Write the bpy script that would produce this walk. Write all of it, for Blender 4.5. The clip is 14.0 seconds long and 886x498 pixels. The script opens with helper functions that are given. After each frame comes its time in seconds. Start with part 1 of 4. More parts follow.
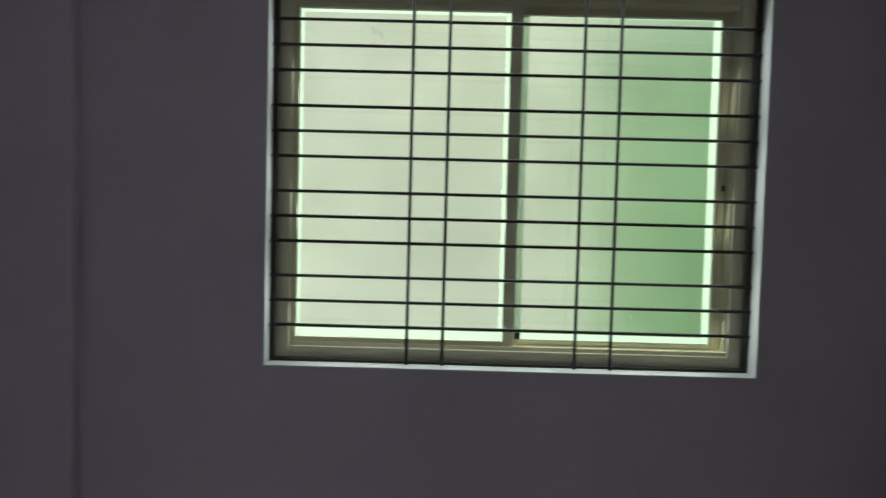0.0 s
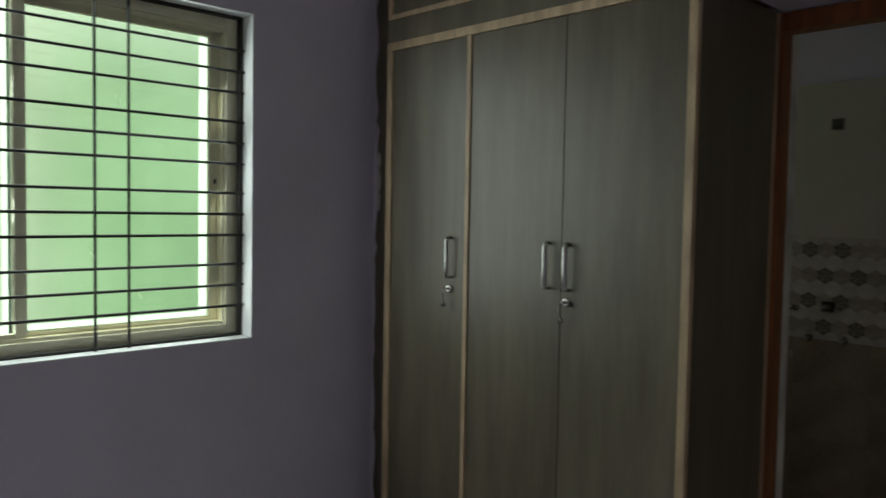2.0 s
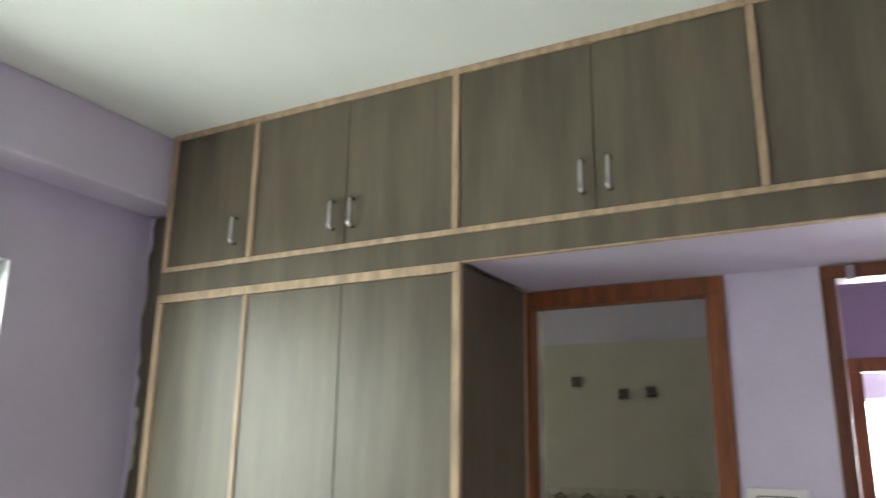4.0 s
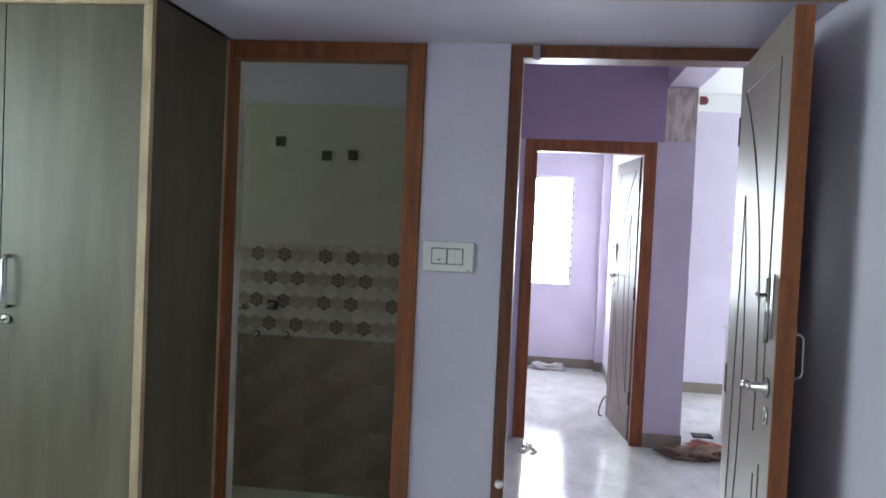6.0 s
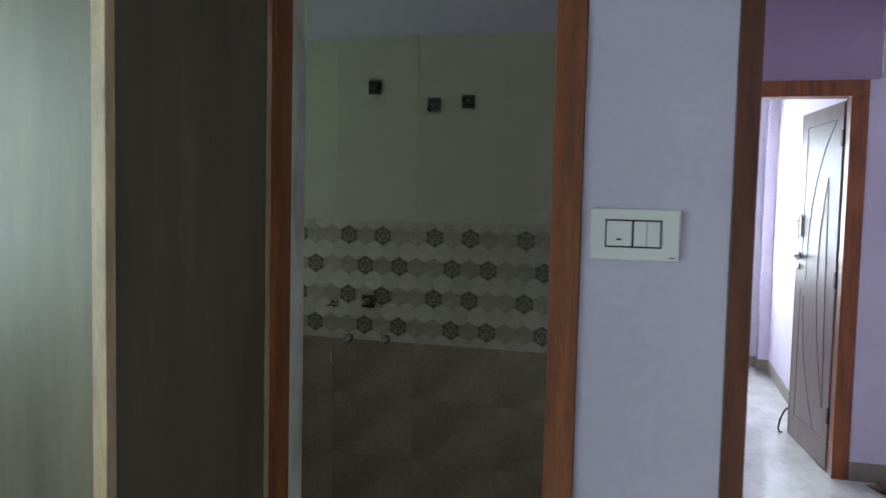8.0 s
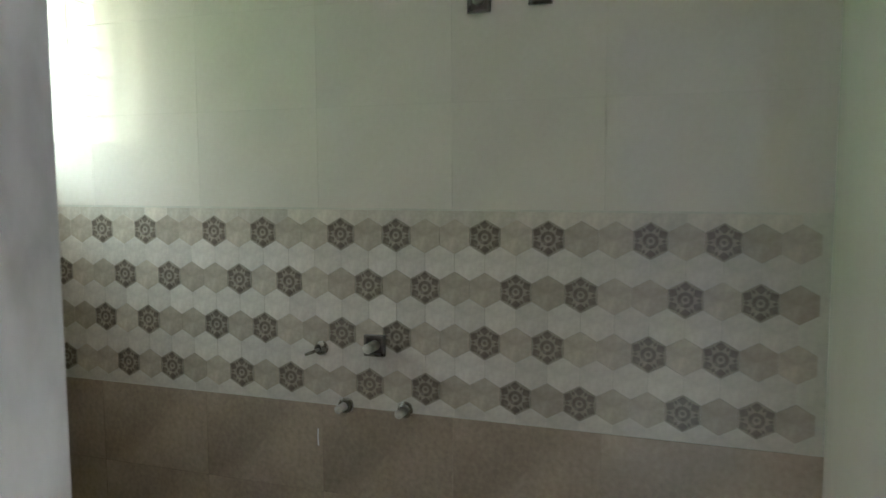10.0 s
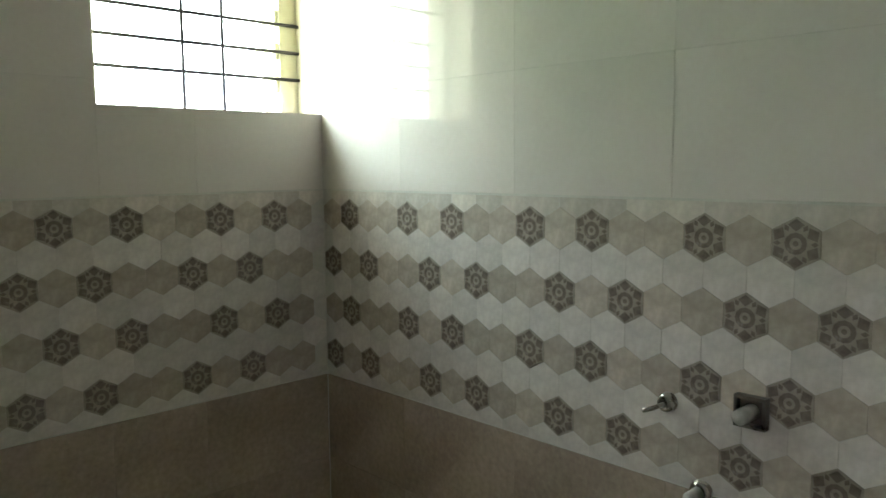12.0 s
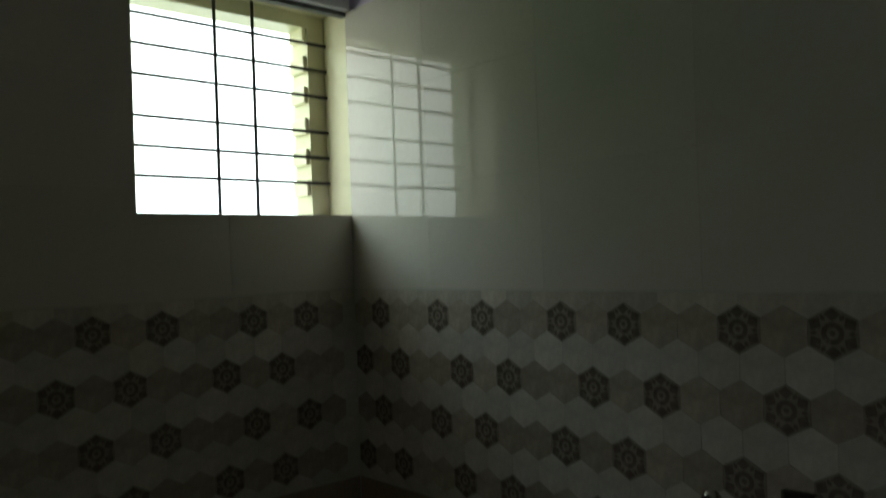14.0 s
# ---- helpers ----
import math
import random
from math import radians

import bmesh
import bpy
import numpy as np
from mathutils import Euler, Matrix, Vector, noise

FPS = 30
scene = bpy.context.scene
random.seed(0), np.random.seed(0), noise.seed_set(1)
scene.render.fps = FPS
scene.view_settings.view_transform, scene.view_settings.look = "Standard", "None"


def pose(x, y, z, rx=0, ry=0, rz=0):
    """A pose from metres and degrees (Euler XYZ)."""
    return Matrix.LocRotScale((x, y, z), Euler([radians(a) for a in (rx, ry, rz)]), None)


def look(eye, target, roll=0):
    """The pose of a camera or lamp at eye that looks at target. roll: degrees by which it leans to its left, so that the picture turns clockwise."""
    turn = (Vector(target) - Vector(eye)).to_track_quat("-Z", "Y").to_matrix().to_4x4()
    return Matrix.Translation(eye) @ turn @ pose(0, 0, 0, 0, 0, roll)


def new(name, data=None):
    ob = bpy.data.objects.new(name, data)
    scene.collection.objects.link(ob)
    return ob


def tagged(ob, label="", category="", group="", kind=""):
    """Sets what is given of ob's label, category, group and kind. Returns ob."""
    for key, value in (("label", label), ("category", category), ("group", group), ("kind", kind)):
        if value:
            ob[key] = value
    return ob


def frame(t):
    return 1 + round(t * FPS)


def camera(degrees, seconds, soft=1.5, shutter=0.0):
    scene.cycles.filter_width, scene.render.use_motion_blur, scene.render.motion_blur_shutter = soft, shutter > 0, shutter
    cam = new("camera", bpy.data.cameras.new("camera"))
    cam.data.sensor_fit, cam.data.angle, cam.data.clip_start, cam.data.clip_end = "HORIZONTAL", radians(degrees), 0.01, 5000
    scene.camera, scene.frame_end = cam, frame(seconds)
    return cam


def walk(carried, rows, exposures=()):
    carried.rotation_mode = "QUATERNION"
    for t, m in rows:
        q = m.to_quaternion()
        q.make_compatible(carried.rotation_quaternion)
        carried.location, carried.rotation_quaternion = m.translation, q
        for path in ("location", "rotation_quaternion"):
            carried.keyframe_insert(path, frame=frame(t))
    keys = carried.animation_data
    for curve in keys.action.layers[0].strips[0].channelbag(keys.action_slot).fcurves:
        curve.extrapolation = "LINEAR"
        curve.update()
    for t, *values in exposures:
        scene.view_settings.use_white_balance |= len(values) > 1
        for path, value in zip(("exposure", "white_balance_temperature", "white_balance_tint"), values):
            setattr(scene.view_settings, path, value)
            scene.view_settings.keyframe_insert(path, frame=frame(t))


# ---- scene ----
cam = camera(59.7, 14.0, shutter=0.3)
PATH = [
    (0, (0.139, 0.303, 1.462), (0.125, 2.3, 1.36), 1.5),
    (0.5, (-0.043, 0.328, 1.456), (0.429, 2.27, 1.384), 1.5),
    (1, (-0.209, 0.275, 1.448), (0.599, 2.103, 1.37), 1.2),
    (1.5, (-0.313, 0.126, 1.453), (0.789, 1.793, 1.363), 1.0),
    (2, (-0.395, 0.101, 1.453), (0.999, 1.531, 1.357), 1.0),
    (2.5, (-0.46, 0.133, 1.487), (1.11, 1.371, 1.418), 0.7),
    (3, (-0.472, 0.128, 1.523), (1.116, 1.31, 1.808), -0.0),
    (3.5, (-0.477, 0.113, 1.547), (1.097, 1.249, 2.027), 0.1),
    (4, (-0.472, 0.092, 1.544), (1.229, 1.016, 2.047), 0.7),
    (4.2, (-0.471, 0.081, 1.546), (1.299, 0.861, 2.056), 0.7),
    (6.3, (-0.451, 0.056, 1.482), (1.532, 0.279, 1.337), 3.5),
    (6.5, (-0.407, 0.08, 1.464), (1.569, 0.32, 1.269), 3.4),
    (7, (-0.114, 0.14, 1.452), (1.854, 0.466, 1.313), 3.2),
    (7.5, (0.194, 0.197, 1.45), (2.135, 0.672, 1.373), 2.2),
    (8, (0.536, 0.307, 1.454), (2.458, 0.844, 1.327), 1.3),
    (8.2, (0.648, 0.343, 1.454), (2.566, 0.891, 1.31), 1.0),
    (10.3, (1.944, 0.725, 1.428), (3.792, 1.464, 1.227), -0.9),
    (10.5, (2.017, 0.766, 1.415), (3.822, 1.605, 1.221), -0.7),
    (11, (2.18, 0.871, 1.415), (3.865, 1.925, 1.189), -0.9),
    (11.5, (2.275, 0.927, 1.431), (3.825, 2.173, 1.221), -1.1),
    (12, (2.321, 0.926, 1.423), (3.696, 2.362, 1.209), -0.5),
    (12.5, (2.336, 0.907, 1.438), (3.672, 2.389, 1.307), -0.6),
    (13, (2.326, 0.904, 1.46), (3.642, 2.404, 1.593), -1.8),
    (13.5, (2.313, 0.906, 1.462), (3.613, 2.408, 1.691), -2.7),
    (14, (2.31, 0.92, 1.433), (3.643, 2.41, 1.46), -2.1),
]
walk(cam, [(t, look(eye, target, roll)) for t, eye, target, roll in PATH],
     exposures=[(0.0, -1.02, 6500, 9), (0.5, -1.15, 6450, 10), (1.0, -1.1, 6450, 10), (1.5, -0.9, 6500, 9), (2.0, -0.45, 6500, 9), (2.5, 0.25, 6500, 10), (3.0, 0.76, 6450, 10.5), (3.5, 1.12, 6550, 12), (4.2, 1.5, 6650, 13), (6.3, 0.95, 5800, 2), (7.0, 0.68, 5750, 1), (7.5, 0.7, 5700, 0), (8.2, 1.25, 5700, 0),
                (10.3, 2.45, 5970, 6.5), (12.0, 2.36, 5970, 6), (12.6, 2.36, 5970, 6), (13.0, 1.70, 5970, 5), (13.5, 0.56, 6000, 4.5), (14.0, -0.42, 6100, 0)])

# ---- light ----
world = bpy.data.worlds.new("sky")
scene.world = world
world.use_nodes = True
wn, wl = world.node_tree.nodes, world.node_tree.links
sky = wn.new("ShaderNodeTexSky")
sky.sky_type, sky.sun_disc, sky.sun_elevation, sky.sun_rotation = "NISHITA", False, radians(50), radians(150)
wl.new(sky.outputs["Color"], wn["Background"].inputs["Color"])
wn["Background"].inputs["Strength"].default_value = 0.1


def lamp(name, m, sx, sy, radiance, colour=(1, 1, 1), spread=180):
    """A rectangle of sky light of a given radiance."""
    data = bpy.data.lights.new(name, "AREA")
    data.shape, data.size, data.size_y, data.color = "RECTANGLE", sx, sy, colour
    data.energy, data.spread = radiance * math.pi * sx * sy, radians(spread)
    ob = new(name, data)
    ob.matrix_world = m
    return ob


# sky light that enters by each window; the lamp to the south is added
for z in (1.188, 1.565, 1.942):
    lamp("sky_light_bedroom_window", pose(0.33, 2.70, z, -75, 0, 0), 1.36, 0.35, 5.0, (0.87, 1.0, 0.94), 173)
lamp("sky_light_bath_window", pose(3.33, 2.806, 1.84, -52, 0, 28), 0.28, 0.5, 0.68, (0.64, 0.96, 1.0), 46)
lamp("sky_light_second_bedroom", pose(8.2, 0.06, 1.5, 0, 90, 0), 1.1, 0.68, 14.0, (0.95, 0.97, 1.0))
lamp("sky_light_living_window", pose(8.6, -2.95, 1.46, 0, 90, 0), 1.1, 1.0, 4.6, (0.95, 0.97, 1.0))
# no balcony door is known here: an added lamp that brightens the living room
lamp("added_light_living_south", pose(6.15, -4.4, 1.2, 90, 0, 0), 1.5, 2.2, 3.2, (0.95, 0.97, 1.0))

# ---- materials ----


def material(name, colour, rough=0.6, metal=0.0, var=0.12, scale=6.0, stretch=(1, 1, 1), bump=0.05, fine=80.0, second=None, spec=0.5, rough_var=0.1, random_tint=0.0):
    """A surface with variation at two scales, fine relief and uneven gloss."""
    m = bpy.data.materials.new(name)
    m.use_nodes = True
    n, l = m.node_tree.nodes, m.node_tree.links
    b = n["Principled BSDF"]
    tc = n.new("ShaderNodeTexCoord")
    mp = n.new("ShaderNodeMapping")
    mp.inputs["Scale"].default_value = stretch
    l.new(tc.outputs["Object"], mp.inputs["Vector"])
    big = n.new("ShaderNodeTexNoise")
    big.inputs["Scale"].default_value, big.inputs["Detail"].default_value = scale, 5
    small = n.new("ShaderNodeTexNoise")
    small.inputs["Scale"].default_value, small.inputs["Detail"].default_value = fine, 4
    l.new(mp.outputs["Vector"], big.inputs["Vector"])
    l.new(mp.outputs["Vector"], small.inputs["Vector"])
    ramp = n.new("ShaderNodeValToRGB")
    dark = second or tuple(c * (1 - var) for c in colour)
    lite = colour if second else tuple(min(1, c * (1 + var)) for c in colour)
    ramp.color_ramp.elements[0].position, ramp.color_ramp.elements[1].position = 0.35, 0.68
    ramp.color_ramp.elements[0].color, ramp.color_ramp.elements[1].color = (*dark, 1), (*lite, 1)
    l.new(big.outputs["Fac"], ramp.inputs["Fac"])
    mix = n.new("ShaderNodeMixRGB")
    mix.blend_type, mix.inputs["Fac"].default_value = "OVERLAY", min(0.6, var * 1.5)
    l.new(ramp.outputs["Color"], mix.inputs["Color1"])
    l.new(small.outputs["Fac"], mix.inputs["Color2"])
    out = mix.outputs["Color"]
    if random_tint:
        info = n.new("ShaderNodeObjectInfo")
        mr = n.new("ShaderNodeMapRange")
        mr.inputs["To Min"].default_value, mr.inputs["To Max"].default_value = 1 - random_tint, 1 + random_tint
        l.new(info.outputs["Random"], mr.inputs["Value"])
        hsv = n.new("ShaderNodeHueSaturation")
        l.new(mr.outputs["Result"], hsv.inputs["Value"])
        l.new(out, hsv.inputs["Color"])
        out = hsv.outputs["Color"]
    l.new(out, b.inputs["Base Color"])
    rr = n.new("ShaderNodeMapRange")
    rr.inputs["To Min"].default_value, rr.inputs["To Max"].default_value = max(0.02, rough - rough_var), min(1, rough + rough_var)
    l.new(big.outputs["Fac"], rr.inputs["Value"])
    l.new(rr.outputs["Result"], b.inputs["Roughness"])
    b.inputs["Metallic"].default_value, b.inputs["Specular IOR Level"].default_value = metal, spec
    if bump:
        bp = n.new("ShaderNodeBump")
        bp.inputs["Strength"].default_value, bp.inputs["Distance"].default_value = bump, 0.004
        l.new(small.outputs["Fac"], bp.inputs["Height"])
        l.new(bp.outputs["Normal"], b.inputs["Normal"])
    return m


LAVENDER = material("lavender_wall_paint", (0.63, 0.557, 0.68), 0.55, var=0.05, scale=2.5, bump=0.12, fine=60, spec=0.35)
PURPLE = material("purple_wall_paint", (0.38, 0.28, 0.42), 0.55, var=0.05, scale=2.5, bump=0.1, fine=60)
MAGENTA = material("magenta_wall_paint", (0.47, 0.19, 0.51), 0.55, var=0.05, scale=2.5, bump=0.1, fine=60)
WHITE = material("white_ceiling_paint", (0.85, 0.86, 0.80), 0.7, var=0.03, scale=1.5, bump=0.06)
PLASTER = material("raw_white_plaster", (0.66, 0.64, 0.60), 0.85, var=0.25, scale=9, stretch=(1, 1, 0.4), bump=0.5, fine=30)
RAWPATCH = material("streaky_raw_plaster", (0.72, 0.67, 0.61), 0.85, var=0.3, scale=16, stretch=(1, 1.6, 0.45), bump=0.6, fine=35, second=(0.42, 0.36, 0.32))
SILLWHITE = material("white_reveal_paint", (0.80, 0.80, 0.82), 0.5, var=0.05, scale=8, bump=0.15)
LAMINATE = material("grey_green_wood_laminate", (0.146, 0.119, 0.079), 0.42, var=0.12, scale=4.0, stretch=(2.6, 2.6, 0.32), bump=0.05, fine=40, second=(0.086, 0.069, 0.045), rough_var=0.06, spec=0.6)
BEADING = material("pale_teak_beading", (0.45, 0.32, 0.205), 0.5, var=0.2, scale=10, stretch=(3, 3, 0.6), bump=0.1, fine=90)
TEAK = material("polished_teak_frame", (0.24, 0.074, 0.021), 0.48, var=0.3, scale=6, stretch=(5, 5, 0.5), bump=0.08, fine=60)
# the teak grain in a darker colour, for the bedroom frame only
DARKTEAK = material("dark_teak_frame", (0.13, 0.042, 0.018), 0.36, var=0.3, scale=6, stretch=(5, 5, 0.5), bump=0.08, fine=60)
PALE_LAVENDER = material("pale_lavender_wall_paint", (0.72, 0.66, 0.77), 0.55, var=0.05, scale=2.5, bump=0.12, fine=60, spec=0.35)
DOORSKIN = material("brown_door_laminate", (0.235, 0.19, 0.157), 0.43, var=0.15, scale=4, stretch=(4, 4, 0.6), bump=0.06, fine=70)
GROOVESHADE = material("groove_shade_brown", (0.095, 0.072, 0.058), 0.6, var=0.2)
CHROME = material("brushed_chrome", (0.50, 0.485, 0.46), 0.24, 1.0, var=0.06, bump=0.02)
STEELDARK = material("dark_grille_enamel", (0.016, 0.013, 0.011), 0.6, var=0.2, scale=20, bump=0.05)
ALU = material("olive_powder_coated_aluminium", (0.76, 0.72, 0.54), 0.4, var=0.05, scale=5, bump=0.02)
CREAM = material("cream_metal_paint", (0.74, 0.70, 0.46), 0.5, var=0.06, scale=6, bump=0.04)
PLASTIC = material("ivory_switch_plastic", (0.77, 0.73, 0.70), 0.3, var=0.03, bump=0.0)
BLACK = material("black_fabric", (0.012, 0.011, 0.013), 0.75, var=0.3, scale=30, bump=0.3, fine=200)
FLOOR = material("polished_floor_marble", (0.70, 0.69, 0.66), 0.12, var=0.18, scale=3.5, stretch=(1, 1.6, 1), bump=0.04, fine=18, second=(0.56, 0.55, 0.52), rough_var=0.09)
BEDFLOOR = material("pale_bounce_marble", (0.80, 0.79, 0.76), 0.3, var=0.1, scale=3.5, bump=0.03, fine=18)
SKIRT = material("grey_brown_skirting_tile", (0.27, 0.235, 0.19), 0.35, var=0.12)
UPTILE = material("cream_glazed_tile", (0.585, 0.53, 0.46), 0.028, var=0.035, scale=3, bump=0.0, spec=0.36, rough_var=0.008, random_tint=0.015)
LOWTILE = material("brown_glazed_tile", (0.33, 0.262, 0.20), 0.2, var=0.2, scale=4, bump=0.02, random_tint=0.06, spec=0.5)
HEXLIGHT = material("pale_hexagon_glaze", (0.55, 0.50, 0.44), 0.14, var=0.1, scale=22, bump=0.02, random_tint=0.09, spec=0.35)
HEXMID = material("taupe_hexagon_glaze", (0.405, 0.348, 0.278), 0.22, var=0.15, scale=24, bump=0.02, random_tint=0.12)
HEXTOP = material("light_taupe_hexagon_glaze", (0.51, 0.455, 0.38), 0.2, var=0.12, scale=24, bump=0.02, random_tint=0.14, spec=0.35)
HEXDARK = material("dark_flower_glaze", (0.165, 0.136, 0.108), 0.25, var=0.2, scale=40, bump=0.02)
HEXBASE = material("flower_ground_glaze", (0.295, 0.255, 0.208), 0.22, var=0.15, scale=30, bump=0.02)
GROUT = material("tile_grout", (0.50, 0.475, 0.40), 0.8, var=0.1, bump=0.1)
BATHFLOOR = material("grey_bathroom_floor_tile", (0.50, 0.49, 0.42), 0.4, var=0.1, scale=4)
TUBE = material("white_tube_batten", (0.80, 0.83, 0.83), 0.35, var=0.03, bump=0)
DARKCHROME = material("tarnished_dark_chrome", (0.16, 0.145, 0.125), 0.3, 1.0, var=0.15, scale=30, bump=0.05)
TAPMETAL = material("dull_water_stained_chrome", (0.38, 0.35, 0.30), 0.27, 1.0, var=0.12, scale=40, bump=0.03)
PIPE = material("pale_pipe_plastic", (0.43, 0.39, 0.335), 0.4, var=0.12, scale=40, bump=0.05)
INLET = material("grey_brown_inlet_plastic", (0.085, 0.07, 0.055), 0.6, var=0.25, scale=60, bump=0.2)
RED = material("red_plastic", (0.45, 0.04, 0.04), 0.4, var=0.05)
DARKRED = material("dark_red_bakelite", (0.12, 0.015, 0.02), 0.35, var=0.1)
CLOTH1 = material("pink_rag_cloth", (0.42, 0.17, 0.12), 0.9, var=0.3, scale=20, bump=0.4)
CLOTH2 = material("brown_jute_cloth", (0.22, 0.15, 0.11), 0.9, var=0.3, scale=25, bump=0.4)
PLASTICBAG = material("white_plastic_bag", (0.7, 0.68, 0.66), 0.4, var=0.1, bump=0.2)
SHELFWHITE = material("white_shelf_laminate", (0.62, 0.58, 0.52), 0.45, var=0.05)
GAPSHADE = material("shaded_gap_grey", (0.17, 0.165, 0.16), 0.9, var=0.35, scale=25, bump=0.5)


def frosted_material():
    """Frosted sheet: it scatters what lies behind it and takes up much of the light, with faint cloudy patches."""
    m = bpy.data.materials.new("frosted_glass_sheet")
    m.use_nodes = True
    n, l = m.node_tree.nodes, m.node_tree.links
    n.remove(n["Principled BSDF"])
    tc, patch, ramp, g = n.new("ShaderNodeTexCoord"), n.new("ShaderNodeTexNoise"), n.new("ShaderNodeValToRGB"), n.new("ShaderNodeBsdfGlass")
    patch.inputs["Scale"].default_value, patch.inputs["Detail"].default_value = 2.6, 3
    ramp.color_ramp.elements[0].position, ramp.color_ramp.elements[1].position = 0.35, 0.7
    ramp.color_ramp.elements[0].color, ramp.color_ramp.elements[1].color = (0.54, 0.56, 0.52, 1), (0.62, 0.635, 0.60, 1)
    l.new(tc.outputs["Object"], patch.inputs["Vector"])
    l.new(patch.outputs["Fac"], ramp.inputs["Fac"])
    l.new(ramp.outputs["Color"], g.inputs["Color"])
    g.inputs["Roughness"].default_value, g.inputs["IOR"].default_value = 0.42, 1.45
    l.new(g.outputs["BSDF"], n["Material Output"].inputs["Surface"])
    return m


def glass_material(name, tint, rough=0.05):
    """Thin window glass: clear, with a mirror part that grows at grazing angles."""
    m = bpy.data.materials.new(name)
    m.use_nodes = True
    n, l = m.node_tree.nodes, m.node_tree.links
    n.remove(n["Principled BSDF"])
    a, b, x, f = n.new("ShaderNodeBsdfTransparent"), n.new("ShaderNodeBsdfGlossy"), n.new("ShaderNodeMixShader"), n.new("ShaderNodeFresnel")
    a.inputs["Color"].default_value, b.inputs["Roughness"].default_value = (*tint, 1), rough
    l.new(f.outputs["Fac"], x.inputs["Fac"])
    l.new(a.outputs["BSDF"], x.inputs[1])
    l.new(b.outputs["BSDF"], x.inputs[2])
    l.new(x.outputs["Shader"], n["Material Output"].inputs["Surface"])
    return m


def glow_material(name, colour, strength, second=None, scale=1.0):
    """A plain distance outside a window that glows by itself, with soft patches of a second colour."""
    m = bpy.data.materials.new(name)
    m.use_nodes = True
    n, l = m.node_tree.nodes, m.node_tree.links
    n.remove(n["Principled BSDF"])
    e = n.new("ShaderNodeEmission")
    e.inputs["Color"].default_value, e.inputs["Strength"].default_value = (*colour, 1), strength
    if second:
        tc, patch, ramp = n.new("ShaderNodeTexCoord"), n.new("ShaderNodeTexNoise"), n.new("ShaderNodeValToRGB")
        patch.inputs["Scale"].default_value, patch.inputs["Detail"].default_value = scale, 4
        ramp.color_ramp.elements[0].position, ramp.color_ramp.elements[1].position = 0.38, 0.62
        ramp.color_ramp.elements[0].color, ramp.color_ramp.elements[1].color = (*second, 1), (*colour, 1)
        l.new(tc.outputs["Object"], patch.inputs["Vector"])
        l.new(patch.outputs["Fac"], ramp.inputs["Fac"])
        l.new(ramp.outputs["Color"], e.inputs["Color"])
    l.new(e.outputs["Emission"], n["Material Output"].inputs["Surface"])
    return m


HAZE = glow_material("bright_overcast_sky", (0.94, 1.0, 0.96), 5.5)
# house wall and hedge emit their daylight themselves; no sun falls on them
HOUSE = glow_material("glowing_cream_backdrop", (0.99, 0.97, 0.88), 5.6, (0.82, 0.82, 0.77), 0.7)
HEDGE = glow_material("glowing_foliage_backdrop", (0.53, 0.85, 0.47), 3.4, (0.37, 0.66, 0.36), 1.6)
HAZE_FAR = glow_material("bright_overcast_sky_far", (0.97, 0.98, 1.0), 7.0)
FILM = frosted_material()
GLASS = glass_material("window_glass", (0.93, 0.97, 0.93))

def smear_material(name, colour):
    m = bpy.data.materials.new(name)
    m.use_nodes = True
    n, l = m.node_tree.nodes, m.node_tree.links
    n.remove(n["Principled BSDF"])
    t = n.new("ShaderNodeBsdfTranslucent")
    t.inputs["Color"].default_value = (*colour, 1)
    l.new(t.outputs["BSDF"], n["Material Output"].inputs["Surface"])
    return m


SMEAR = smear_material("translucent_white_smear", (0.97, 0.97, 0.95))
FILMEDGE = smear_material("pale_aqua_film_edge", (0.74, 0.82, 0.75))

# ---- building blocks ----


def box(bm, x0, x1, y0, y1, z0, z1):
    v = [bm.verts.new(p) for p in ((x0, y0, z0), (x1, y0, z0), (x1, y1, z0), (x0, y1, z0), (x0, y0, z1), (x1, y0, z1), (x1, y1, z1), (x0, y1, z1))]
    for f in ((3, 2, 1, 0), (4, 5, 6, 7), (0, 1, 5, 4), (1, 2, 6, 5), (2, 3, 7, 6), (3, 0, 4, 7)):
        bm.faces.new([v[i] for i in f])
    return bm


def boxes(*rows, bevel=0.0):
    bm = bmesh.new()
    for r in rows:
        box(bm, *r)
    if bevel:
        bmesh.ops.bevel(bm, geom=list(bm.edges), offset=bevel, segments=2, affect="EDGES", profile=0.6)
    return bm


def sweep(bm, points, r, n=8, flat=1.0, cap=True):
    """A round (or flattened) bar along a line of points."""
    pts = [Vector(p) for p in points]
    rings = []
    up = None
    for i, p in enumerate(pts):
        d = (pts[min(i + 1, len(pts) - 1)] - pts[max(i - 1, 0)]).normalized()
        if up is None:
            up = d.orthogonal().normalized()
        up = (up - d * up.dot(d)).normalized()
        side = d.cross(up)
        rings.append([bm.verts.new(p + r * (math.cos(2 * math.pi * k / n) * up + flat * math.sin(2 * math.pi * k / n) * side)) for k in range(n)])
    for a, b in zip(rings, rings[1:]):
        for k in range(n):
            bm.faces.new((a[k], a[(k + 1) % n], b[(k + 1) % n], b[k]))
    if cap:
        bm.faces.new(rings[0][::-1])
        bm.faces.new(rings[-1])
    return bm


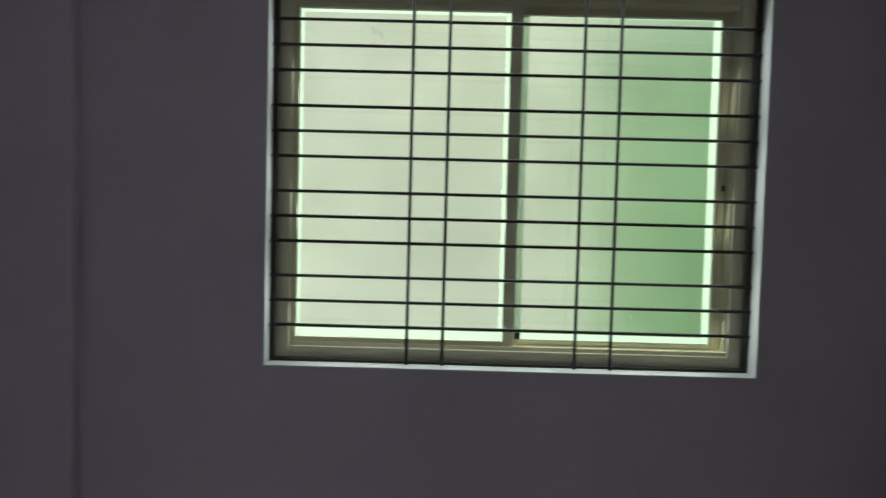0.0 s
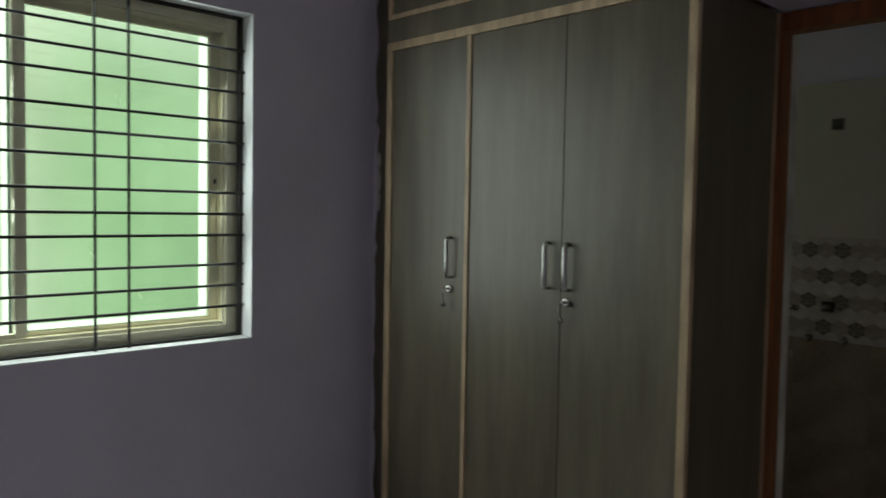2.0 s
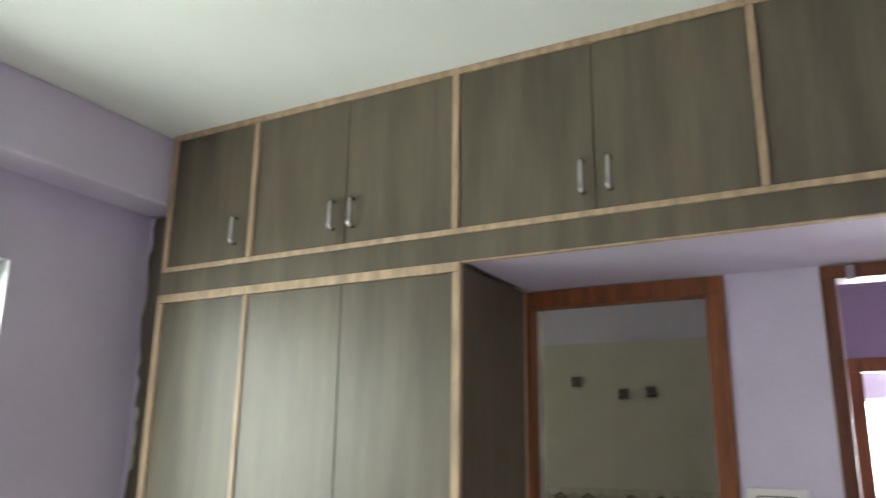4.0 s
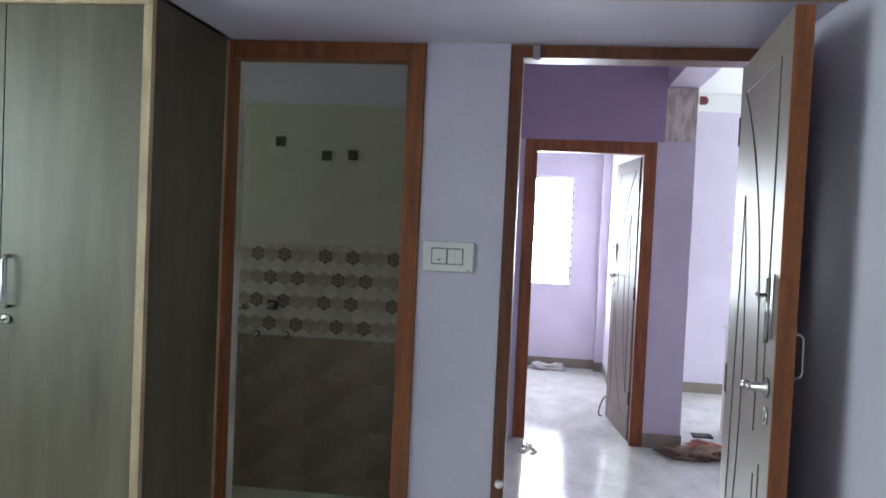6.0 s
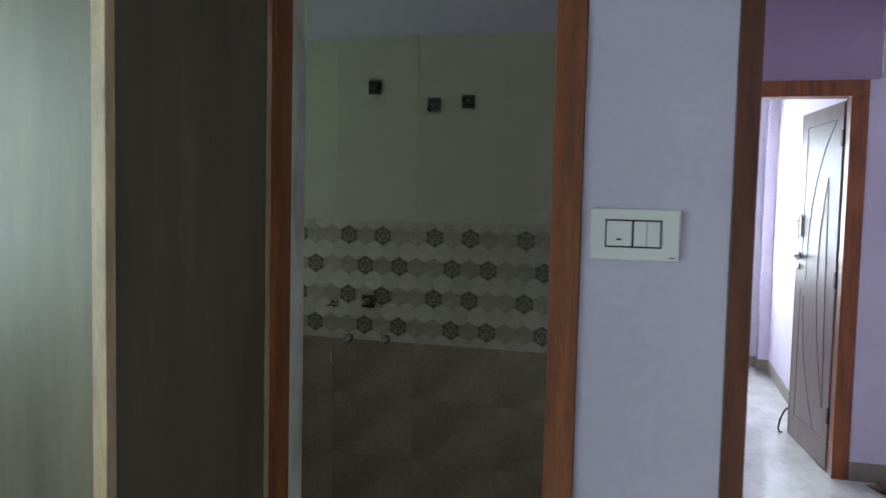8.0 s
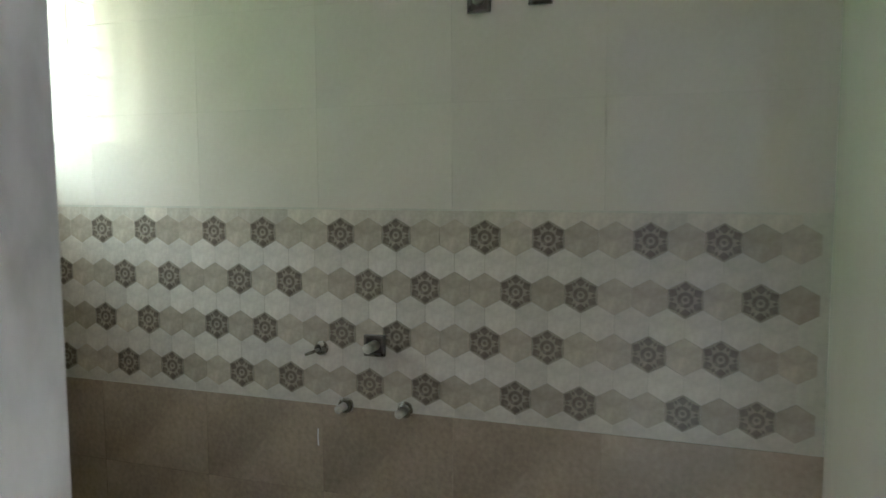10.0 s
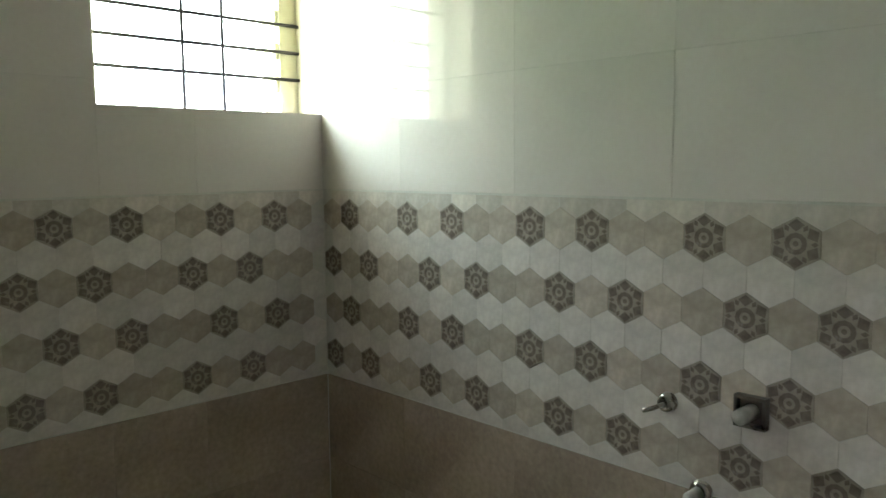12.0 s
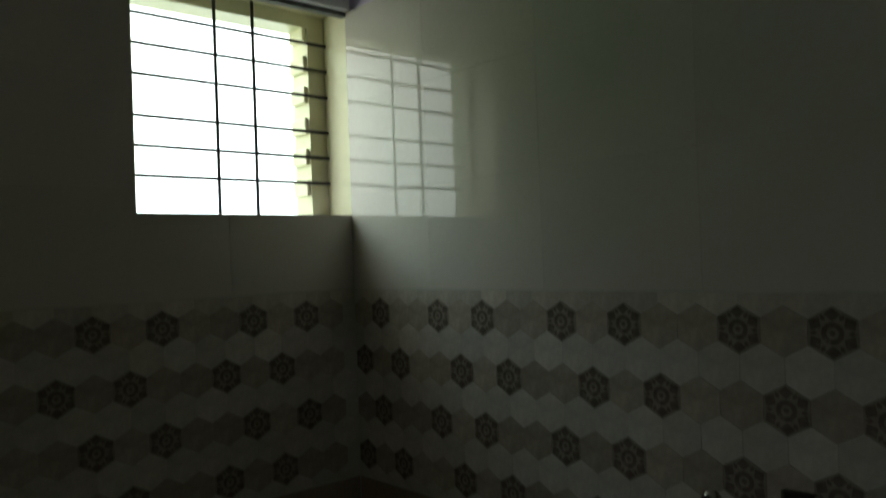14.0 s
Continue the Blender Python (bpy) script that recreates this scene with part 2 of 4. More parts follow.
def revolve(bm, profile, m=Matrix(), n=20):
    """A turned body: profile of (radius, height) about z, laid by m."""
    rings = [[bm.verts.new(m @ Vector((r * math.cos(2 * math.pi * k / n), r * math.sin(2 * math.pi * k / n), h))) for k in range(n)] for r, h in profile]
    for a, b in zip(rings, rings[1:]):
        for k in range(n):
            bm.faces.new((a[k], a[(k + 1) % n], b[(k + 1) % n], b[k]))
    bm.faces.new(rings[0][::-1])
    bm.faces.new(rings[-1])
    return bm


def mesh_of(name, bm, mats, smooth=False):
    bmesh.ops.recalc_face_normals(bm, faces=list(bm.faces))
    me = bpy.data.meshes.new(name)
    bm.to_mesh(me)
    bm.free()
    for m in mats if isinstance(mats, (list, tuple)) else [mats]:
        me.materials.append(m)
    if smooth:
        for p in me.polygons:
            p.use_smooth = True
    return me


def thing(name, at, label, category, group="", kind=""):
    ob = tagged(new(name), label, category, group, kind)
    ob.location = at
    ob.empty_display_size = 0.1
    return ob


def part(name, bm, mat, parent, label="", smooth=False):
    """One mesh under a thing or a part; its points are given in the room's metres."""
    ob = new(name, mesh_of(name, bm, mat, smooth))
    ob.parent = parent
    if parent.type == "EMPTY":
        ob.matrix_parent_inverse = Matrix.Translation(-Vector(parent.location))
    if label:
        tagged(ob, label)
    return ob


def structure(name, bm, mat, label="", category="", smooth=False):
    return tagged(new(name, mesh_of(name, bm, mat, smooth)), label, category, kind="structure")


# ---- the large structure ----
CEIL, CEIL2 = 2.74, 2.82
# stays out of view; kept paler than the passage floor to bounce light onto walls
structure("floor_bedroom", boxes((-2.15, 2.2, -0.9, 2.8, -0.12, 0.0)), BEDFLOOR, "unseen polished marble bedroom floor, made pale to bounce light up", "floor")
structure("floor", boxes((2.2, 10.0, -4.6, 0.3, -0.12, 0.0), (5.0, 10.0, 0.3, 2.0, -0.12, 0.0)), FLOOR, "pale polished marble floor with dirty wet marks", "floor")
structure("floor_bathroom", boxes((2.2, 3.66, 0.44, 2.8, -0.12, 0.04)), BATHFLOOR, "matt grey bathroom floor", "floor")
structure("ceiling", boxes((-2.15, 2.08, -0.9, 2.81, CEIL, CEIL + 0.2), (2.08, 3.66, 0.3, 2.81, CEIL, CEIL + 0.2)), WHITE, "plain white painted ceiling", "ceiling")
structure("ceiling_passage", boxes((2.08, 10.0, -4.6, 0.3, CEIL2, CEIL2 + 0.12), (3.66, 10.0, 0.3, 2.81, CEIL2, CEIL2 + 0.12)), WHITE, "plain white painted ceiling of passage and living room", "ceiling")

WX0, WX1, WZ0, WZ1 = -0.412, 1.075, 0.977, 2.155
BX0, BX1, BZ0, BZ1 = 2.93, 3.5, 1.559, 2.118
structure("wall_north", boxes((-2.15, WX0, 2.61, 2.81, 0, CEIL), (WX1, 2.25, 2.61, 2.81, 0, CEIL), (WX0, WX1, 2.61, 2.81, 0, WZ0), (WX0, WX1, 2.61, 2.81, WZ1, CEIL)), LAVENDER, "lavender painted wall with a window opening", "wall")
structure("wall_north_bathroom", boxes((2.25, BX0, 2.625, 2.81, 0, CEIL), (BX0, 3.66, 2.625, 2.81, 0, BZ0), (BX0, 3.66, 2.625, 2.81, BZ1, CEIL), (BX1 + 0.012, 3.66, 2.625, 2.81, BZ0, BZ1)), LAVENDER, "bathroom wall with a small high window opening", "wall")
structure("wall_west", boxes((-2.15, -2.0, -0.9, 2.61, 0, CEIL)), LAVENDER, "plain lavender painted wall", "wall")
structure("pilaster_bedroom", boxes((-2.0, -0.965, 2.555, 2.61, 0, CEIL), bevel=0.012), LAVENDER, "shallow lavender pilaster beside the window", "pillar")
structure("wall_south", boxes((-2.0, 2.08, -0.9, -0.662, 0, CEIL)), LAVENDER, "plain lavender painted wall behind the open door", "wall")
DY0, DY1 = -0.645, 0.178
TY0, TY1 = 0.455, 1.15
structure("wall_east", boxes((2.08, 2.25, TY1, 2.61, 0, CEIL2), (2.08, 2.25, DY1, TY0, 0, CEIL2), (2.08, 2.25, -0.9, DY0, 0, CEIL2), (2.08, 2.25, TY0, TY1, 2.095, CEIL2), (2.08, 2.25, DY0, DY1, 2.095, CEIL2)), LAVENDER, "lavender painted wall with two door openings", "wall")
structure("beam_north", boxes((-2.0, 1.645, 2.425, 2.61, 2.456, CEIL), bevel=0.012), LAVENDER, "lavender painted beam under the ceiling", "beam")
structure("wall_bathroom_east", boxes((3.515, 3.66, 0.3, 2.625, 0, CEIL)), LAVENDER, "lavender painted bathroom wall above the tiles", "wall")
structure("wall_bathroom_south", boxes((2.25, 3.515, 0.3, 0.44, 0, CEIL)), LAVENDER, "wall between bathroom and passage", "wall")
structure("wall_passage_east", boxes((5.05, 5.2, 0.185, 2.0, 0, 2.13), (5.05, 5.2, -0.98, -0.722, 0, 2.13)), LAVENDER, "lavender painted wall beside a door", "wall")
structure("wall_passage_upper", boxes((5.05, 5.2, -0.768, 2.0, 2.13, CEIL2)), PURPLE, "deep purple painted wall above the door", "wall")
structure("pillar", boxes((5.055, 5.25, -0.98, -0.768, 2.1305, 2.51), (5.045, 5.25, -0.985, -0.768, 2.51, CEIL2)), LAVENDER, "lavender pillar", "pillar")
structure("plaster_patch", boxes((5.045, 5.0545, -0.978, -0.772, 2.14, 2.508)), RAWPATCH, "unpainted streaky brown-grey plaster patch on the pillar", "plaster")
structure("beam_passage", boxes((2.25, 5.045, -0.98, -0.77, 2.51, CEIL2)), LAVENDER, "lavender beam over the passage", "beam")
structure("wall_between_rooms", boxes((5.2, 7.1, -0.98, -0.67, 0, CEIL2), (7.1, 8.15, -0.82, -0.67, 0, CEIL2)), PALE_LAVENDER, "pale lavender wall", "wall")
structure("wall_living_east", boxes((7.1, 7.25, -1.79, -0.98, 0, CEIL2)), PALE_LAVENDER, "pale lavender wall by the living room", "wall")
FY0, FY1, FZ0, FZ1 = -0.30, 0.42, 0.905, 2.065
structure("wall_second_bedroom", boxes((8.0, 8.15, -0.67, FY0, 0, CEIL2), (8.0, 8.15, FY1, 2.0, 0, CEIL2), (8.0, 8.15, FY0, FY1, 0, FZ0), (8.0, 8.15, FY0, FY1, FZ1, CEIL2)), PALE_LAVENDER, "lavender wall with a bright window", "wall")
structure("pilaster_second_bedroom", boxes((7.86, 8.0, -0.67, -0.585, 0, CEIL2)), PALE_LAVENDER, "lavender pilaster in the corner", "pillar")
structure("wall_second_bedroom_north", boxes((5.2, 8.15, 1.85, 2.0, 0, CEIL2)), PALE_LAVENDER, "plain lavender wall", "wall")
LY0, LY1, LZ0, LZ1 = -3.5, -2.40, 0.875, 2.05
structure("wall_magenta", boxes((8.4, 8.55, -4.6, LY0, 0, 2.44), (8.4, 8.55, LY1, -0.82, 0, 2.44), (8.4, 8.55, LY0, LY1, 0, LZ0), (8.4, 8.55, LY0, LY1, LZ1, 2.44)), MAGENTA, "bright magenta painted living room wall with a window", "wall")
structure("wall_magenta_top", boxes((8.39, 8.55, -4.6, -0.82, 2.44, CEIL2)), LAVENDER, "pale band above the magenta wall", "wall")
# out of view; the wide opening is added for the south lamp
structure("wall_living_south", boxes((2.25, 4.3, -4.45, -4.3, 0, CEIL2), (6.9, 8.4, -4.45, -4.3, 0, CEIL2), (4.3, 6.9, -4.45, -4.3, 2.35, CEIL2)), LAVENDER, "unseen living room wall with a wide opening added for a lamp", "wall")
structure("wall_living_west", boxes((2.1, 2.25, -4.45, -0.9, 0, CEIL2)), LAVENDER, "plain lavender wall", "wall")
structure("wall_passage_north", boxes((3.66, 5.05, 0.3, 0.45, 0, CEIL2)), LAVENDER, "plain lavender passage wall", "wall")
structure("backdrop_north", boxes((-30.0, 40.0, 9.0, 9.02, -2.9, 25.0)), HAZE, "white overcast sky outside the windows", "sky")
structure("backdrop_house", boxes((-14.0, 1.15, 6.0, 6.02, -2.9, 6.5)), HOUSE, "glowing pale cream backdrop for a neighbouring wall beyond the frosted window", "backdrop")
structure("backdrop_hedge", boxes((0.9, 3.8, 6.2, 6.22, -2.9, 3.0)), HEDGE, "glowing green backdrop for foliage beyond the frosted window", "backdrop")
structure("backdrop_east", boxes((11.5, 11.52, -6.0, 4.0, -2.9, 6.0)), HAZE_FAR, "white overcast sky outside the far windows", "sky")
structure("ground", boxes((-300, 300, -300, 300, -3.2, -3.0)), material("dry_earth", (0.2, 0.17, 0.12), 0.9, var=0.3, scale=0.4), "bare ground outside the building", "ground")


def cornice(name, start, end, side):
    """A plaster cove under the ceiling along a wall's face, from start to end, that springs out to its side."""
    bm, rings = bmesh.new(), []
    prof = [(0.0, 2.66), (0.012, 2.66), (0.014, 2.675), (0.03, 2.70), (0.055, 2.735), (0.085, 2.765), (0.105, 2.785), (0.11, 2.80), (0.11, CEIL2 - 0.001), (0.0, CEIL2 - 0.001)]
    for p in (start, end):
        rings.append([bm.verts.new((p[0] + side[0] * u, p[1] + side[1] * u, z)) for u, z in prof])
    for k in range(len(prof)):
        q = (k + 1) % len(prof)
        bm.faces.new((rings[0][k], rings[0][q], rings[1][q], rings[1][k]))
    bm.faces.new(rings[0][::-1])
    bm.faces.new(rings[1])
    return structure(name, bm, WHITE, "white plaster cornice under the ceiling", "cornice")


cornice("cornice_living", (5.26, -0.981), (7.099, -0.981), (0, -1))
cornice("cornice_living_side", (7.099, -1.79), (7.099, -1.095), (-1, 0))
cornice("cornice_magenta", (8.389, -4.3), (8.389, -0.99), (-1, 0))
structure("baseboard", boxes((5.04, 5.05, -0.985, -0.722, 0, 0.1), (5.05, 7.09, -0.99, -0.98, 0, 0.1), (7.09, 7.1, -1.79, -0.99, 0, 0.1), (7.99, 8.0, -0.585, 1.85, 0, 0.1), (7.85, 7.86, -0.67, -0.575, 0, 0.1), (7.86, 7.99, -0.585, -0.575, 0, 0.1), (5.2, 7.85, -0.67, -0.66, 0, 0.1), (8.39, 8.4, -4.3, -0.82, 0, 0.1)), SKIRT, "grey-brown tile skirting", "baseboard")

# ---- bedroom window ----


def window_reveal():
    t = 0.004
    ob = structure("window_reveal", boxes((WX0, WX0 + t, 2.606, 2.70, WZ0, WZ1), (WX1 - t, WX1, 2.606, 2.70, WZ0, WZ1), (WX0 + t, WX1 - t, 2.606, 2.70, WZ0, WZ0 + t), (WX0 + t, WX1 - t, 2.606, 2.70, WZ1 - t, WZ1)), SILLWHITE, "white painted window reveal", "window trim")
    return ob


window_reveal()
win = thing("window_1", (0.33, 2.74, WZ0), "sliding window in olive aluminium with frosted green panes", "window", kind="structure")
a0, a1, c0, c1 = WX0 + 0.002, WX1 - 0.002, WZ0 + 0.002, WZ1 - 0.002
part("window_frame", boxes((a0, a0 + 0.055, 2.702, 2.80, c0, c1), (a1 - 0.055, a1, 2.702, 2.80, c0, c1), (a0 + 0.055, a1 - 0.055, 2.702, 2.80, c0, c0 + 0.045), (a0 + 0.055, a1 - 0.055, 2.702, 2.80, c1 - 0.045, c1), bevel=0.002), ALU, win)
for k in range(3):
    part("track", boxes((a0 + 0.055, a1 - 0.055, 2.712 + 0.03 * k, 2.715 + 0.03 * k, c0 + 0.045, c0 + 0.058), (a0 + 0.055, a1 - 0.055, 2.712 + 0.03 * k, 2.715 + 0.03 * k, c1 - 0.058, c1 - 0.045), (a1 - 0.065, a1 - 0.055, 2.712 + 0.03 * k, 2.715 + 0.03 * k, c0 + 0.06, c1 - 0.06)), ALU, win)


def sash(x0, x1, y, rail_l, rail_r, film0, film1):
    s = part("sash", boxes((x0, x0 + rail_l, y, y + 0.022, 1.022, 2.105), (x1 - rail_r, x1, y, y + 0.022, 1.022, 2.105), (x0 + rail_l, x1 - rail_r, y, y + 0.022, 1.022, 1.052), (x0 + rail_l, x1 - rail_r, y, y + 0.022, 2.077, 2.105), bevel=0.002), ALU, win)
    g = part("pane", boxes((x0 + rail_l, x1 - rail_r, y + 0.009, y + 0.013, 1.052, 2.077)), GLASS, s, "clear dusty glass pane")
    g.visible_shadow = False
    part("film", boxes((film0, film1, 2.826, 2.8275, 1.064, 2.088)), FILM, s, "frosted sheet behind the glass")
    part("film_edge", boxes((x0 + 0.005, film0 - 0.0005, 2.8285, 2.830, 1.03, 2.10), (film1 + 0.0005, x1 + 0.03, 2.8285, 2.830, 1.03, 2.10), (film0 - 0.0005, film1 + 0.0005, 2.8285, 2.830, 1.03, 1.0635), (film0 - 0.0005, film1 + 0.0005, 2.8285, 2.830, 2.0885, 2.10)), FILMEDGE, s, "clear pale edge of the film")
    return s


sash(-0.378, 0.352, 2.722, 0.04, 0.036, -0.344, 0.309)
sash(0.322, 1.015, 2.752, 0.034, 0.036, 0.335, 0.974)
for x, z, y in ((-0.362, 1.547, 2.7195), (1.0, 1.551, 2.7495)):
    part("latch", boxes((x - 0.005, x + 0.005, y, y + 0.002, z - 0.009, z + 0.009)), STEELDARK, win, "small dark latch slot")

grille = thing("window_grille", (0.33, 2.667, WZ0), "dark enamelled steel bar grille inside the window", "window grille")
part("grille_frame", boxes((WX0 + 0.005, WX0 + 0.017, 2.672, 2.697, WZ0 + 0.005, WZ1 - 0.005), (WX1 - 0.017, WX1 - 0.005, 2.672, 2.697, WZ0 + 0.005, WZ1 - 0.005), (WX0 + 0.017, WX1 - 0.017, 2.672, 2.697, WZ0 + 0.005, WZ0 + 0.013), (WX0 + 0.017, WX1 - 0.017, 2.672, 2.697, WZ1 - 0.013, WZ1 - 0.005)), STEELDARK, grille)
for g in range(4):
    for k in range(3):
        z = 2.027 - 0.2595 * g - 0.0765 * k
        part("bar", sweep(bmesh.new(), ((WX0 + 0.005, 2.667, z), (WX1 - 0.005, 2.667, z)), 0.0052), STEELDARK, grille, smooth=True)
for x in (0.018, 0.128, 0.535, 0.644):
    part("bar", sweep(bmesh.new(), ((x, 2.659, WZ0 + 0.005), (x, 2.659, WZ1 - 0.005)), 0.0052), STEELDARK, grille, smooth=True)

# ---- tube light under the beam ----


def tube_light(name, centre, length, along, label):
    t = thing(name, centre, label, "tube light")
    d = Vector(along)
    side = Vector((0, -1, 0)) if abs(d.x) > 0.5 else Vector((-1, 0, 0))
    c = Vector(centre)
    p, q = c - d * length / 2, c + d * length / 2
    lo = [min(a, b) - 0.012 * abs(s) for a, b, s in zip(p, q, (1 - abs(d.x), 1 - abs(d.y), 1))]
    hi = [max(a, b) + 0.012 * abs(s) for a, b, s in zip(p, q, (1 - abs(d.x), 1 - abs(d.y), 1))]
    part("batten", boxes((lo[0], hi[0], lo[1], hi[1], lo[2], hi[2]), bevel=0.004), TUBE, t)
    part("tube", sweep(bmesh.new(), (p + side * 0.026 + d * 0.02, q + side * 0.026 - d * 0.02), 0.013, 12), TUBE, t, smooth=True)
    for k in range(4):
        u = q - d * (0.155 + 0.014 * k) + side * 0.0392
        part("print_mark", sweep(bmesh.new(), (u, u + d * 0.009), 0.0022, 5), STEELDARK, t, "small dark printed mark")
    for e, s in ((p, 1), (q, -1)):
        part("end_cap", sweep(bmesh.new(), (e + side * 0.024 - d * s * 0.012, e + side * 0.024 + d * s * 0.022), 0.019, 12), RED, t, "red end cap", smooth=True)
    return t


tube_light("tube_light", (0.25, 2.585, 2.440), 1.2, (1, 0, 0), "unlit white tube light with red end caps under the beam")
tube_light("tube_light", (7.975, 0.28, 2.40), 1.2, (0, 1, 0), "white tube light high on the far bedroom wall")

# ---- built-in wardrobe and lofts ----
FX = 1.54


def handle_mesh(length):
    h, r = length / 2, 0.008
    pts = [(0.0, 0, h - 0.004), (-0.016, 0, h - 0.004), (-0.023, 0, h - 0.008), (-0.026, 0, h - 0.017), (-0.026, 0, -h + 0.017), (-0.023, 0, -h + 0.008), (-0.016, 0, -h + 0.004), (0.0, 0, -h + 0.004)]
    return mesh_of("handle", sweep(bmesh.new(), pts, r, 10, 0.55), CHROME, True)


HANDLE_LONG, HANDLE_SHORT = handle_mesh(0.15), handle_mesh(0.105)


def put_mesh(name, me, at, parent, label=""):
    ob = new(name, me)
    ob.parent = parent
    ob.location = at
    if label:
        tagged(ob, label)
    return ob


def lock_mesh():
    bm = bmesh.new()
    m = Matrix.Rotation(radians(-90), 4, "Y")
    revolve(bm, ((0.0145, 0.0), (0.0145, 0.005), (0.012, 0.011), (0.008, 0.011), (0.006, 0.011)), m, 18)
    sweep(bm, ((-0.011, 0, 0), (-0.03, 0, 0)), 0.006, 8, 0.35)
    return mesh_of("lock", bm, CHROME, True)


LOCK = lock_mesh()


def key_mesh():
    bm = bmesh.new()
    revolve(bm, ((0.010, -0.001), (0.010, 0.001)), Matrix.Translation((-0.012, 0, -0.045)) @ Matrix.Rotation(radians(90), 4, "Y"), 14)
    sweep(bm, ((-0.012, 0, -0.036), (-0.016, 0, -0.008)), 0.002, 6)
    sweep(bm, [(-0.018, 0.008 * math.sin(a), -0.008 + 0.008 * math.cos(a)) for a in [k * math.pi / 5 for k in range(11)]], 0.0012, 5)
    return mesh_of("key", bm, DARKCHROME, True)


KEY = key_mesh()


def door_panel(parent, y0, y1, z0, z1, handle_y, handle_z, me, lock=False):
    d = part("door", boxes((FX + 0.004, FX + 0.022, y0 + 0.0015, y1 - 0.0015, z0, z1), bevel=0.0012), LAMINATE, parent)
    put_mesh("handle", me, (FX + 0.004, handle_y, handle_z), d, "chrome bow handle")
    if lock:
        put_mesh("lock", LOCK, (FX + 0.004, handle_y + 0.006, 1.18), d, "round chrome lock")
        put_mesh("key", KEY, (FX - 0.012, handle_y + 0.010, 1.17), d, "hanging key")
    return d


def bead(parent, y0, y1, z0, z1):
    part("beading", boxes((FX - 0.003, FX + 0.02, y0, y1, z0, z1), bevel=0.002), BEADING, parent, "pale teak beading")


def wardrobe(label, y0, y1, doors, beads):
    w = thing("wardrobe", (1.81, (y0 + y1) / 2, 0), label, "wardrobe", "built-in wardrobe units")
    part("carcass", boxes((FX + 0.024, 2.078, y0, y0 + 0.018, 0, 2.06), (FX + 0.024, 2.078, y1 - 0.018, y1, 0, 2.06), (FX + 0.024, 2.078, y0 + 0.018, y1 - 0.018, 2.042, 2.06), (FX + 0.024, 2.078, y0 + 0.018, y1 - 0.018, 0.08, 0.098), (2.066, 2.078, y0 + 0.018, y1 - 0.018, 0.098, 2.042), (FX + 0.06, FX + 0.07, y0 + 0.018, y1 - 0.018, 0, 0.08)), LAMINATE, w)
    for d in doors:
        door_panel(w, *d)
    for b in beads:
        bead(w, *b)
    return w


wardrobe("single-door grey-green laminate wardrobe with teak beading", 1.972, 2.40, [(1.981, 2.376, 0.09, 2.062, 2.046, 1.292, HANDLE_LONG, True)],
         [(2.377, 2.408, 0.0, 2.063), (1.9715, 2.408, 2.0635, 2.094)])
w2 = wardrobe("double-door grey-green laminate wardrobe with teak beading", 1.142, 1.970, [(1.561, 1.961, 0.09, 2.062, 1.607, 1.290, HANDLE_LONG), (1.152, 1.561, 0.09, 2.062, 1.53, 1.288, HANDLE_LONG, True)],
              [(1.962, 1.980, 0.0, 2.0635), (1.125, 1.151, 0.0, 2.0635), (1.125, 1.971, 2.064, 2.094)])
part("side_panel", boxes((FX + 0.021, 2.0675, 1.136, 1.1415, 0, 2.094)), LAMINATE, w2, "dark laminate side panel")
part("side_beading", boxes((2.056, 2.0675, 1.1295, 1.1355, 0, 2.094)), BEADING, w2, "thin pale edge strip at the door frame")


def filler():
    """The strip that closes the gap to the wall, set back, with its uneven painted edge."""
    f = thing("filler_panel", (1.65, 2.5, 0), "dark laminate filler strip with ragged paint edge at the wall", "filler panel")
    part("board", boxes((1.645, 1.66, 2.402, 2.608, 0, 2.45)), LAMINATE, f)
    random.seed(4)
    rows, z = [], 0.0
    while z < 2.44:
        rows.append((z, 0.012 + random.uniform(-0.008, 0.014) + 0.008 * math.sin(z * 5)))
        z += random.uniform(0.03, 0.09)
    rows.append((2.45, 0.02))
    bm = bmesh.new()
    for (z0, w0), (z1, w1) in zip(rows, rows[1:]):
        v = [bm.verts.new(p) for p in ((1.641, 2.608, z0), (1.641, 2.608 - w0, z0), (1.641, 2.608 - w1, z1), (1.641, 2.608, z1))]
        u = [bm.verts.new(p.co + Vector((0.0035, 0, 0))) for p in v]
        bm.faces.new(v), bm.faces.new(u[::-1])
        for k in range(4):
            bm.faces.new((v[k], u[k], u[(k + 1) % 4], v[(k + 1) % 4]))
    part("paint_edge", bm, LAVENDER, f, "ragged lavender paint over the strip")
    bm = bmesh.new()
    for z, h in ((1.66, 0.05), (1.58, 0.08), (1.49, 0.06)):
        revolve(bm, ((0.02, 0), (0.013, 0.0025)), Matrix.Translation((1.6405, 2.575, z)) @ Matrix.Diagonal((1, 0.6, h / 0.03, 1)) @ Matrix.Rotation(radians(-90), 4, "Y"), 9)
    part("smear", bm, PLASTER, f, "white filler smear")


filler()


